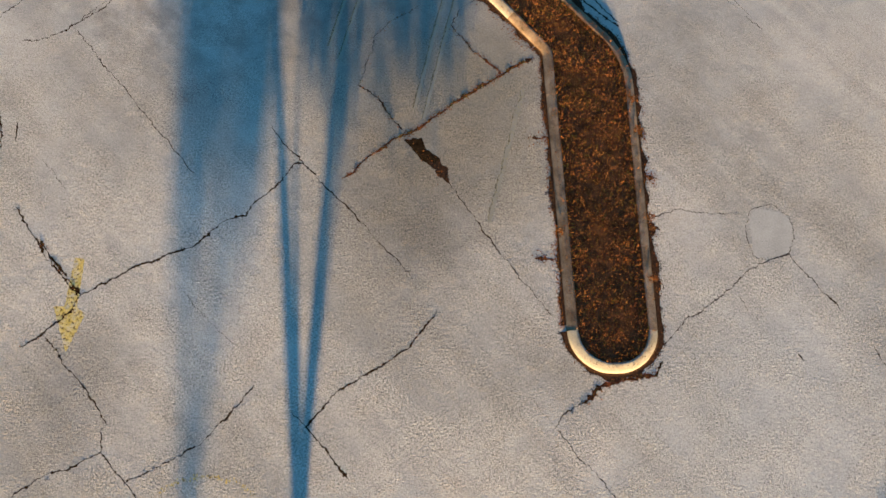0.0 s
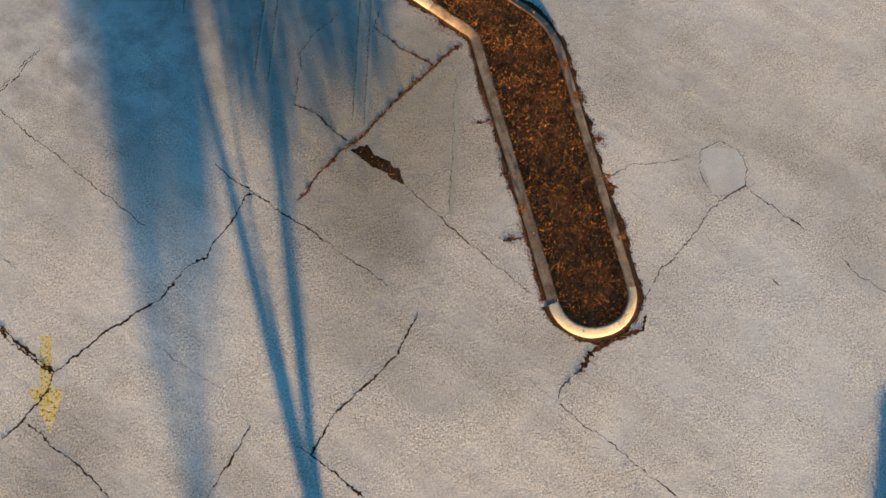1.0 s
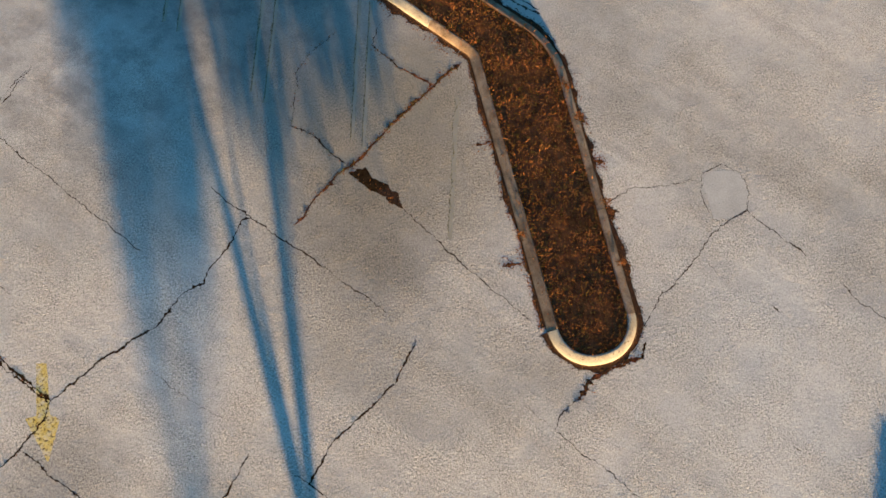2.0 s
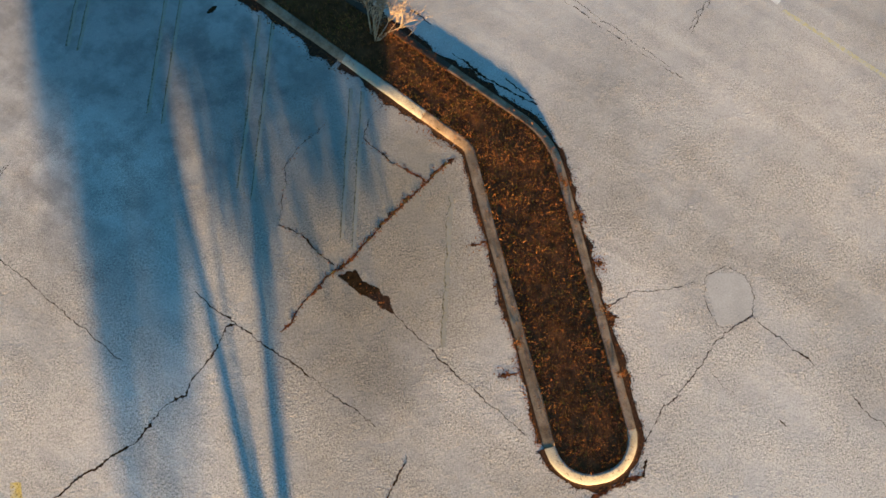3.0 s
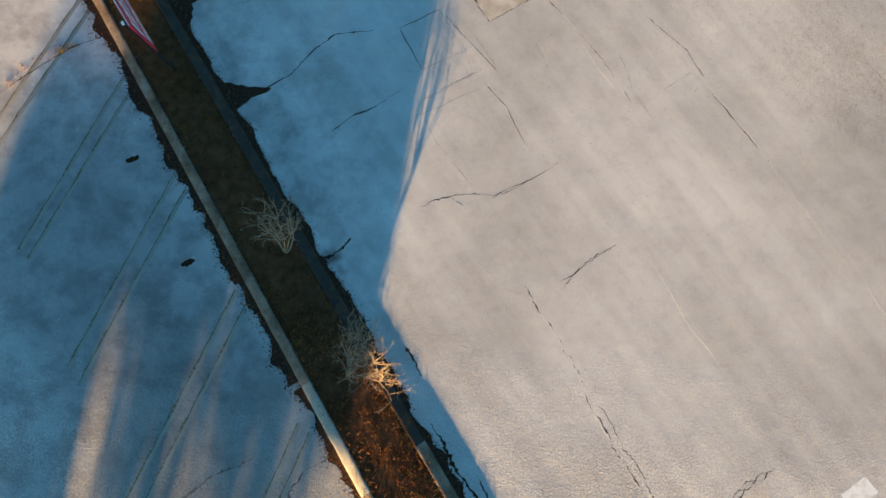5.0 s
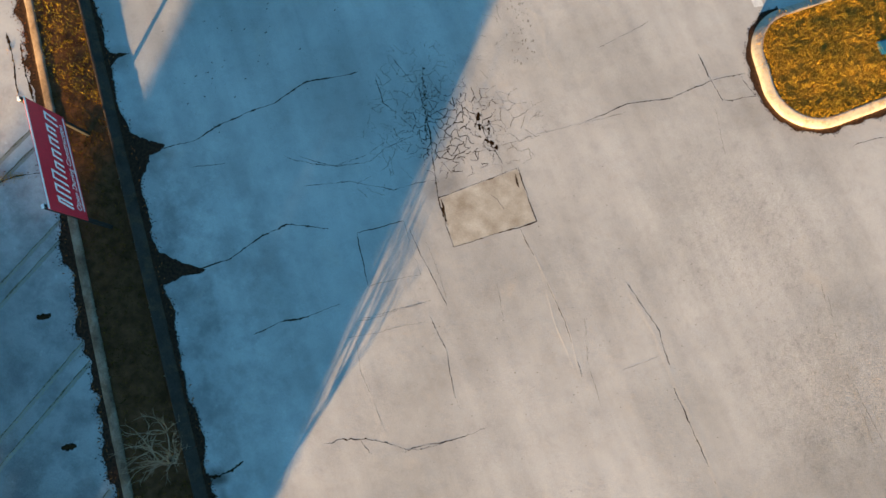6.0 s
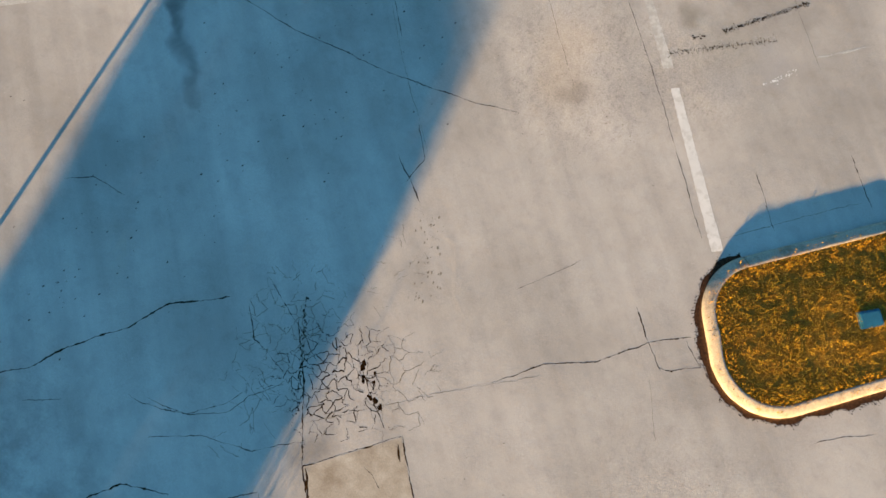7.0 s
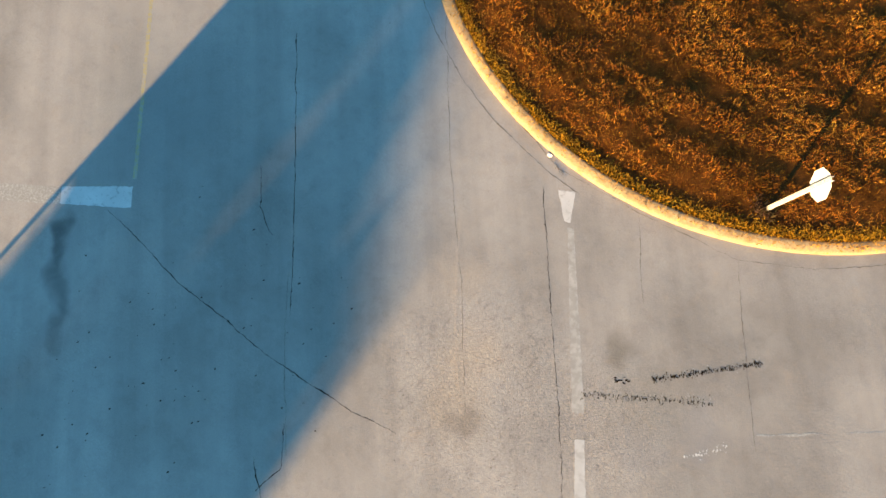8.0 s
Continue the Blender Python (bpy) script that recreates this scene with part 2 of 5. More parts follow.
FAR_STAINS = (
    (-5.8, 36.2, 3.6, 0.45, (0.20, 0.21, 0.21)),
    (5.2, 36.0, 1.6, 0.22, (0.2, 0.195, 0.2)),
    (3.9, 35.5, 1.1, 0.40, (0.40, 0.325, 0.245)),
    (3.4, 36.4, 0.9, 0.40, (0.42, 0.345, 0.265)),
    (2.3, 37.6, 0.8, 0.30, (0.42, 0.345, 0.265)),
    (7.2, 37.4, 1.0, 0.40, (0.30, 0.295, 0.305)),
    (8.1, 38.1, 0.8, 0.35, (0.31, 0.305, 0.315)),
    (7.0, 38.0, 1.4, 0.3, (0.27, 0.24, 0.19)),
    (5.9, 38.5, 0.55, 0.55, (0.17, 0.15, 0.12)),
    (10.0, 22.0, 1.8, 0.3, (0.24, 0.225, 0.205)),
    (2.9, 25.0, 0.7, 0.4, DARK),
    (4.2, 35.3, 0.5, 0.35, DARK),
    (-5.7, 21.8, 1.0, 0.35, (0.13, 0.12, 0.1)),
)
TYRE_STREAK = [(-5.95 + 0.2056 * k, 32.90 - 0.2167 * k, 0.36, 0.65 - 0.04 * k, DARK) for k in range(10)]
STAINS_AND_SHADE = [*OLD_STAINS, *LANE_STAINS_AND_SHADE, *FAR_STAINS, *TYRE_STREAK]
PAVING = paving_material()
KERB = kerb_material(gain=0.55)
PALE_KERB = kerb_material("pale_kerb_concrete", 0.5, 0.7)
# clean concrete, made paler for the kerb that faces the sun
SUNNY_CLEAN_KERB = kerb_material("sunny_clean_kerb_concrete", 0.35, 0.85, (0.30, 0.275, 0.225))
OCHRE_KERB = kerb_material("ochre_kerb_concrete", 0.45, 0.75, (0.29, 0.238, 0.155))
# soil over concrete, with the kerb's shade put into the near-black tone
SHADED_SOILED_KERB = kerb_material("shaded_soiled_kerb", 1.0, 0.88, (0.020, 0.016, 0.014))
SOIL = plain("brown_thatch", (0.050, 0.022, 0.010), (0.115, 0.050, 0.023), 0.95, 5.0, bump=0.5, distance=0.02, spec=0.0)
THATCH = plain("golden_thatch", (0.16, 0.082, 0.016), (0.30, 0.160, 0.028), 0.95, 7.0, bump=0.5, distance=0.02, spec=0.0)
RUSTY = plain("rusty_thatch", (0.055, 0.022, 0.007), (0.12, 0.046, 0.013), 0.95, 4.0, bump=0.5, distance=0.02, spec=0.0)
LITTER = plain("rotting_leaf_litter", (0.018, 0.012, 0.009), (0.058, 0.030, 0.018), 0.95, 16.0, bump=0.5, distance=0.02, spec=0.0)
DEAD = plain("red_brown_litter", (0.030, 0.012, 0.007), (0.16, 0.050, 0.024), 0.95, 11.0, bump=0.6, distance=0.02, spec=0.0)
GAP = plain("crack_dirt", (0.014, 0.007, 0.0035), (0.046, 0.025, 0.012), 0.95, 8.0, spec=0.0)
TAR = plain("crack_filler", (0.14, 0.118, 0.092), (0.22, 0.186, 0.148), 0.8, 8.0)
BROWN = flecked("dead_grass", (0.06, 0.025, 0.012), (0.21, 0.072, 0.027), (0.37, 0.145, 0.052), (0.070, 0.058, 0.018), (0.040, 0.044, 0.014), (0.21, 0.072, 0.033), (0.14, 0.072, 0.026), patchy=0.5, broad=0.35)
# olive grass with the trees' shade put into its colour
SHADED_OLIVE = flecked("shaded_olive_grass", (0.028, 0.016, 0.003), (0.100, 0.052, 0.009), (0.17, 0.090, 0.014), (0.055, 0.034, 0.005), (0.115, 0.050, 0.009), patchy=0.7)
GOLD = flecked("dry_lawn", (0.11, 0.065, 0.010), (0.34, 0.20, 0.03), (0.20, 0.14, 0.020), (0.07, 0.045, 0.008), (0.38, 0.24, 0.038), patchy=0.25, broad=0.3)
STRAW = flecked("straw_lawn", (0.24, 0.135, 0.020), (0.38, 0.235, 0.034), (0.30, 0.170, 0.026), (0.17, 0.090, 0.016), (0.42, 0.265, 0.042), (0.28, 0.120, 0.024), patchy=0.3, broad=0.15)
RUST = flecked("rust_lawn", (0.15, 0.056, 0.015), (0.27, 0.095, 0.022), (0.36, 0.190, 0.040), (0.14, 0.096, 0.020), (0.29, 0.088, 0.022), (0.33, 0.165, 0.030), patchy=0.4, broad=0.6, hollow=(0.32, 0.23, 0.2))
RUT = flecked("rut_grass", (0.04, 0.026, 0.008), (0.13, 0.055, 0.014), (0.20, 0.100, 0.020), (0.040, 0.040, 0.010), (0.13, 0.042, 0.012), patchy=0.4)
LEAVES = flecked("fallen_leaves", (0.16, 0.05, 0.018), (0.22, 0.075, 0.022), (0.09, 0.032, 0.013), (0.25, 0.11, 0.04), patchy=0.2)
DULL_LEAVES = flecked("dull_leaves", (0.10, 0.036, 0.017), (0.14, 0.052, 0.022), (0.06, 0.025, 0.013), (0.18, 0.07, 0.03), patchy=0.2)
WEED = flecked("weeds", (0.05, 0.045, 0.02), (0.10, 0.07, 0.03), (0.06, 0.075, 0.02), (0.09, 0.045, 0.025))
FOLIAGE = flecked("evergreen_foliage", (0.03, 0.05, 0.015), (0.06, 0.09, 0.03), (0.05, 0.07, 0.02))
BARK = plain("bark", (0.09, 0.07, 0.055), (0.2, 0.16, 0.12), 0.9, 9.0, bump=0.5, distance=0.01)
TWIG = plain("pale_twig_bark", (0.15, 0.105, 0.07), (0.33, 0.235, 0.155), 0.8, 14.0)


def worn_paint(name, colour, under, cover, scale=14.0):
    m, nt, b = material(name, 0.75)
    co = coords(nt)
    flake = noised(nt, co, scale, 5.0, 0.7)
    c = mixed(nt, ramp(nt, flake, (cover - 0.05, (0, 0, 0)), (cover + 0.05, (1, 1, 1))), colour, under)
    c = mixed(nt, 0.4, c, ramp(nt, noised(nt, co, 2.0, 4.0), (0.3, (0.6, 0.6, 0.6)), (0.7, (1, 1, 1))), "MULTIPLY")
    nt.links.new(c, b.inputs["Base Color"])
    return m


WHITE_LINE = worn_paint("worn_white_paint", (0.66, 0.645, 0.625), (0.47, 0.455, 0.43), 0.60, 9.0)
THIN_WHITE = worn_paint("thin_white_paint", (0.585, 0.57, 0.55), (0.49, 0.472, 0.45), 0.55, 5.0)
GHOST_WHITE = worn_paint("ghost_white_paint", (0.485, 0.465, 0.44), (0.40, 0.38, 0.352), 0.49, 7.0)
LANE_YELLOW = worn_paint("thin_yellow_paint", (0.46, 0.385, 0.19), (0.39, 0.365, 0.30), 0.49, 12.0)
FAINT_LINE = worn_paint("faint_white_paint", (0.52, 0.50, 0.47), (0.36, 0.345, 0.32), 0.46, 22.0)
YELLOW_LINE = worn_paint("worn_yellow_paint", (0.26, 0.215, 0.12), (0.21, 0.192, 0.16), 0.42, 18.0)
def arrow_paint():
    """Yellow paint, cracked into scales, with dirt in the gaps and bare paving showing."""
    m, nt, b = material("flaking_yellow_paint", 0.75)
    co = coords(nt)
    c = ramp(nt, noised(nt, co, 5.0, 5.0, 0.7), (0.38, (0.44, 0.31, 0.06)), (0.52, (0.47, 0.37, 0.15)), (0.64, (0.40, 0.355, 0.29)))
    gaps = ramp(nt, noised(nt, co, 15.0, 5.0, 0.7), (0.40, (1, 1, 1)), (0.49, (0, 0, 0)))
    c = mixed(nt, gaps, c, (0.10, 0.062, 0.022))
    nt.links.new(c, b.inputs["Base Color"])
    bumped(nt, b, noised(nt, co, 15.0, 5.0, 0.7), 0.8, 0.02)
    return m


ARROW_PAINT = arrow_paint()
OLD_EDGE = worn_paint("blackened_line_edge", (0.07, 0.056, 0.03), (0.19, 0.16, 0.11), 0.50)
PATCH = plain("tan_patch", (0.25, 0.205, 0.158), (0.43, 0.385, 0.325), 0.9, 2.2)
SMOOTH_PATCH = plain("grey_patch", (0.34, 0.315, 0.290), (0.42, 0.390, 0.360), 0.9, 1.6)
RED = plain("red_sign_vinyl", (0.50, 0.012, 0.03), (0.58, 0.02, 0.04), 0.4, 2.0, bump=0.02, spec=0.5)
WHITE = plain("white_sign_vinyl", (0.72, 0.71, 0.70), (0.82, 0.81, 0.80), 0.45, 2.0, bump=0.02)
BLACK_POST = plain("dark_stained_post", (0.006, 0.005, 0.005), (0.016, 0.014, 0.012), 0.8, 12.0)
ALU = plain("bare_sign_aluminium", (0.62, 0.60, 0.57), (0.75, 0.73, 0.70), 0.55, 3.0, metal=0.0, bump=0.03)
STEEL = plain("galvanised_steel", (0.45, 0.44, 0.42), (0.6, 0.59, 0.57), 0.5, 9.0, metal=0.2)
TEAL = plain("teal_plastic", (0.012, 0.085, 0.14), (0.02, 0.12, 0.19), 0.45, 3.0, bump=0.05, spec=0.5)


# ---- mesh helpers ----
def mesh_object(name, verts, faces, mat, parent=None, label="", smooth=False):
    me = bpy.data.meshes.new(name)
    me.from_pydata([tuple(v) for v in verts], [], [tuple(f) for f in faces])
    me.materials.append(mat)
    if smooth:
        me.polygons.foreach_set("use_smooth", [True] * len(me.polygons))
    me.update()
    ob = new(name, me)
    ob.parent = parent
    return tagged(ob, label)


def part(name, bm, mat, parent, label=""):
    me = bpy.data.meshes.new(name)
    bm.normal_update()
    bm.to_mesh(me)
    bm.free()
    me.materials.append(mat)
    ob = new(name, me)
    ob.parent = parent
    return tagged(ob, label)


def empty(name, label, category, at=(0, 0, 0), group="", kind=""):
    ob = new(name)
    ob.location = at
    return tagged(ob, label, category, group, kind)


def rounded(points, radii, steps=10):
    """A closed outline with its corners rounded, each by its own radius."""
    out = []
    for n, p in enumerate(points):
        p, a, b = Vector(p), Vector(points[n - 1]), Vector(points[(n + 1) % len(points)])
        r = radii[n]
        if r <= 0:
            out.append(p)
            continue
        u, v = (a - p).normalized(), (b - p).normalized()
        half = u.angle(v) / 2
        reach = r / math.tan(half)
        mid = p + (u + v).normalized() * (r / math.sin(half))
        s, e = p + u * reach - mid, p + v * reach - mid
        turn = s.angle_signed(e)
        for k in range(steps + 1):
            w = -turn * k / steps
            out.append(mid + Vector((s.x * math.cos(w) - s.y * math.sin(w), s.x * math.sin(w) + s.y * math.cos(w))))
    return out


def resampled(loop, step, closed=True):
    pts = [Vector(p) for p in loop]
    if closed:
        pts.append(pts[0])
    out, carry = [], 0.0
    for a, b in zip(pts, pts[1:]):
        length = (b - a).length
        s = carry
        while s < length:
            out.append(a + (b - a) * (s / length))
            s += step
        carry = s - length
    if not closed:
        out.append(pts[-1])
    return out


def inward(loop, d):
    """The counter-clockwise loop moved inwards by d."""
    out, n = [], len(loop)
    for k in range(n):
        t = (loop[(k + 1) % n] - loop[k - 1]).normalized()
        out.append(loop[k] + Vector((-t.y, t.x)) * d)
    return out


def inside(xs, ys, loop):
    hit = np.zeros(len(xs), bool)
    for a, b in zip(loop, loop[1:] + loop[:1]):
        cross = (a.y > ys) != (b.y > ys)
        if a.y != b.y:
            hit ^= cross & (xs < (b.x - a.x) * (ys - a.y) / (b.y - a.y) + a.x)
    return hit


def edge_distance(xs, ys, loop):
    best = np.full(len(xs), 1e9)
    for p in loop:
        best = np.minimum(best, np.hypot(xs - p.x, ys - p.y))
    return best


KERB_PROFILE = ((0.0, -0.05), (0.010, 0.030), (0.026, 0.066), (0.055, 0.090), (0.10, 0.110), (0.16, 0.130), (0.21, 0.144), (0.25, 0.148), (0.272, 0.142), (0.277, -0.05))


def kerb_sections(loop, parent, length, rng, mat, first=0.0):
    """Cast kerb, section by section, with a fine open joint between them."""
    n, k = len(loop), 0
    rings = [inward(loop, d) for d, _ in KERB_PROFILE]
    per = max(4, int(length / (loop[1] - loop[0]).length))
    while k < n:
        last = min(k + (round(first / (loop[1] - loop[0]).length) if first and not k else per), n)
        if n - last < per // 3:
            last = n
        lift, shift = rng.uniform(-0.004, 0.004), rng.uniform(-0.004, 0.004)
        verts, faces, m = [], [], len(KERB_PROFILE)
        idx = list(range(k, last + 1))
        for q in idx:
            for j, (_, z) in enumerate(KERB_PROFILE):
                p = rings[j][q % n].copy()
                chip = noise.noise((p.x * 3.1, p.y * 3.1, j * 0.7)) * 0.008
                along = (loop[(q + 1) % n] - loop[q % n]).normalized()
                if q == idx[0]:
                    p += along * 0.003
                elif q == idx[-1]:
                    p -= along * 0.003
                verts.append((p.x + shift + chip, p.y + chip, z + lift * (z > 0) + chip * (z > 0)))
        for r in range(len(idx) - 1):
            for j in range(m - 1):
                faces.append((r * m + j, r * m + j + 1, (r + 1) * m + j + 1, (r + 1) * m + j))
        low = len(verts)  # the end faces keep their own corners
        verts += verts[:m] + verts[(len(idx) - 1) * m:len(idx) * m]
        faces.append(tuple(range(low + m - 1, low - 1, -1)))
        faces.append(tuple(range(low + m, low + 2 * m)))
        mid = loop[(k + last) // 2 % n]
        mesh_object("kerb_section", verts, [f[::-1] for f in faces], mat(mid) if callable(mat) else mat, parent, smooth=True)
        k = last


def mound(loop, rise, step, mat, parent, base=0.103):
    """The soil inside a kerb, gently rising from its edge."""
    ring = inward(loop, 0.22)
    x0, x1 = min(p.x for p in loop), max(p.x for p in loop)
    y0, y1 = min(p.y for p in loop), max(p.y for p in loop)
    nx, ny = int((x1 - x0) / step) + 2, int((y1 - y0) / step) + 2
    gx, gy = np.meshgrid(x0 + np.arange(nx) * step, y0 + np.arange(ny) * step, indexing="ij")
    cx, cy = gx[:-1, :-1].ravel() + step / 2, gy[:-1, :-1].ravel() + step / 2
    keep = inside(cx, cy, ring).reshape(nx - 1, ny - 1)
    high = soil_height(gx.ravel(), gy.ravel(), loop, rise, base)
    ids, verts, faces = {}, [], []

    def vid(i, j):
        if (i, j) not in ids:
            ids[i, j] = len(verts)
            verts.append((gx[i, j], gy[i, j], high[i * ny + j]))
        return ids[i, j]

    for i, j in zip(*np.nonzero(keep)):
        faces.append((vid(i, j), vid(i + 1, j), vid(i + 1, j + 1), vid(i, j + 1)))
    return mesh_object("soil", verts, faces, mat, parent, smooth=True)


def soil_height(xs, ys, loop, rise, base=0.103):
    d = np.clip((edge_distance(xs, ys, loop[::3]) - 0.25) / 1.4, 0, 1)
    bumps = np.array([noise.noise((x * 1.3, y * 1.3, 0)) for x, y in zip(xs, ys)])
    return base + rise * d * d * (3 - 2 * d) + 0.012 * bumps


def blades_mesh(name, xs, ys, zs, heights, widths, lean, mat, rng, parent=None, label="", kind="stuff"):
    """Upright blades, three corners each, leaning their own ways."""
    n = len(xs)
    a = rng.uniform(0, 2 * math.pi, n)
    dx, dy = np.cos(a) * widths / 2, np.sin(a) * widths / 2
    b = rng.uniform(0, 2 * math.pi, n)
    l = rng.uniform(0, 1, n) * lean * heights
    v = np.empty((n, 3, 3))
    v[:, 0] = np.stack([xs - dx, ys - dy, zs - 0.01], 1)
    v[:, 1] = np.stack([xs + dx, ys + dy, zs - 0.01], 1)
    v[:, 2] = np.stack([xs + np.cos(b) * l, ys + np.sin(b) * l, zs + heights], 1)
    f = np.arange(3 * n).reshape(n, 3)
    ob = mesh_object(name, v.reshape(-1, 3).tolist(), f.tolist(), mat, parent, label)
    return tagged(ob, kind=kind) if parent is None else ob


def flat_leaves(name, xs, ys, zs, size, mat, rng, label, parent=None, tilt=0.5):
    n = len(xs)
    a, s = rng.uniform(0, 2 * math.pi, n), size * rng.uniform(0.6, 1.4, n)
    ux, uy = np.cos(a) * s, np.sin(a) * s
    t1, t2 = rng.uniform(-tilt, tilt, n) * s, rng.uniform(-tilt, tilt, n) * s
    v = np.empty((n, 4, 3))
    v[:, 0] = np.stack([xs - ux, ys - uy, zs + np.abs(t1) * 0.3 + 0.001], 1)
    v[:, 1] = np.stack([xs + uy * 0.45, ys - ux * 0.45, zs + np.abs(t2) + 0.002], 1)
    v[:, 2] = np.stack([xs + ux, ys + uy, zs + np.abs(t1) + 0.002], 1)
    v[:, 3] = np.stack([xs - uy * 0.45, ys + ux * 0.45, zs + 0.0012], 1)
    ob = mesh_object(name, v.reshape(-1, 3).tolist(), np.arange(4 * n).reshape(n, 4).tolist(), mat, parent, label)
    return tagged(ob, kind="stuff") if parent is None else ob


def scatter(loop, count, rng, margin=0.3):
    ring = inward(loop, margin)
    x0, x1 = min(p.x for p in loop), max(p.x for p in loop)
    y0, y1 = min(p.y for p in loop), max(p.y for p in loop)
    xs, ys = rng.uniform(x0, x1, count * 4), rng.uniform(y0, y1, count * 4)
    ok = inside(xs, ys, ring)
    return xs[ok][:count], ys[ok][:count]


def tube(verts, faces, points, radii, sides=6):
    """Adds a tapered tube along the points."""
    start = len(verts)
    for n, p in enumerate(points):
        d = (points[min(n + 1, len(points) - 1)] - points[max(n - 1, 0)]).normalized()
        u = d.orthogonal().normalized()
        w = d.cross(u)
        for k in range(sides):
            a = 2 * math.pi * k / sides
            verts.append(p + (u * math.cos(a) + w * math.sin(a)) * radii[n])
    for n in range(len(points) - 1):
        for k in range(sides):
            i, j = start + n * sides + k, start + n * sides + (k + 1) % sides
            faces.append((i, j, j + sides, i + sides))
    faces.append(tuple(range(start + sides - 1, start - 1, -1)))
    faces.append(tuple(range(start + (len(points) - 1) * sides, start + len(points) * sides)))


def box(bm, x0, x1, y0, y1, z0, z1, bevel=0.0):
    made = bmesh.ops.create_cube(bm, size=1.0, matrix=Matrix.LocRotScale(((x0 + x1) / 2, (y0 + y1) / 2, (z0 + z1) / 2), None, (x1 - x0, y1 - y0, z1 - z0)))
    if bevel:
        edges = list({e for v in made["verts"] for e in v.link_edges})
        bmesh.ops.bevel(bm, geom=edges, offset=bevel, segments=2, affect="EDGES")
    return bm


# ---- ground ----
REACH = 900.0
ring = [(REACH * math.cos(2 * math.pi * k / 48), REACH * math.sin(2 * math.pi * k / 48), 0) for k in range(48)]
ground = mesh_object("ground", [(0, 20, 0)] + [(x, y + 20, 0) for x, y, _ in ring], [(0, k + 1, (k + 1) % 48 + 1) for k in range(48)], PAVING)
tagged(ground, "pale weathered grey-beige paving of an old car park", "car park paving", kind="structure")

rng = np.random.default_rng(7)
rnd = random.Random(11)

# ---- the long kerbed median with its bend ----
MEDIAN = rounded([(3.72, 0.86), (6.08, 0.86), (6.08, 9.95), (-24.15, 44.6), (-25.2, 43.62), (3.46, 10.04)], [1.12, 1.12, 2.6, 0.9, 0.9, 0.12])
MEDIAN = resampled(MEDIAN, 0.12)
median = empty("median", "long kerbed median of brown dead grass bending across the car park", "kerbed median", kind="structure")


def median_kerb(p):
    """Clean round end; sunlight painted into the sunny side, shade into the soiled shaded side."""
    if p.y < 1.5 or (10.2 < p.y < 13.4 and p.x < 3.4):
        return SUNNY_CLEAN_KERB
    return SHADED_SOILED_KERB if p.y > 11.6 and p.x > 2.3 - (p.y - 11.6) * 0.857 else KERB


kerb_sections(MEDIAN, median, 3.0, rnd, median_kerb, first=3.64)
mound(MEDIAN, 0.05, 0.16, SOIL, median)

# ---- kerbed island with a teal lid ----
ISLAND = resampled(rounded([(8.43, 32.58), (10.43, 29.48), (24.4, 42.6), (20.8, 43.7)], [1.35, 1.4, 1.6, 1.6]), 0.12)
island = empty("kerbed_island", "rounded kerbed island of golden dry grass", "kerbed island", kind="structure")
kerb_sections(ISLAND, island, 2.2, rnd, PALE_KERB)
mound(ISLAND, 0.04, 0.16, THATCH, island)

# ---- large round island ----
ROUND = [Vector((2.55 + 9.3 * math.cos(2 * math.pi * k / 520), 50.45 + 9.3 * math.sin(2 * math.pi * k / 520))) for k in range(520)]
round_island = empty("round_island", "large round kerbed island of rust and gold dry grass", "kerbed island", kind="structure")
kerb_sections(ROUND, round_island, 4.5, rnd, OCHRE_KERB)
mound(ROUND, 0.10, 0.25, RUSTY, round_island)

# ---- corner of a further island ----
CORNER = resampled(rounded([(11.3, -3.6), (10.0, -6.1), (9.3, -9.6), (15.0, -9.6), (14.3, -3.2)], [0.5, 0.6, 0.6, 0.6, 0.9]), 0.12)
corner_island = empty("corner_island", "kerbed island corner with brown grass", "kerbed island", kind="structure")
kerb_sections(CORNER, corner_island, 2.5, rnd, SHADED_SOILED_KERB)
mound(CORNER, 0.05, 0.16, SOIL, corner_island)


def rut(xs, ys):
    """Long arcs, round the middle of the round island, where wheels and mowers went."""
    far, ang = np.hypot((xs - 2.5) * 0.85, ys - 52.5), np.arctan2(ys - 52.5, xs - 2.5)
    return np.array([noise.noise((d * 1.6, a * 2.4, 7.0)) + 0.5 * noise.noise((d * 3.0, a * 6.0, 2.0)) + 0.3 * noise.noise((x * 3, y * 3, 4)) for d, a, x, y in zip(far, ang, xs, ys)])


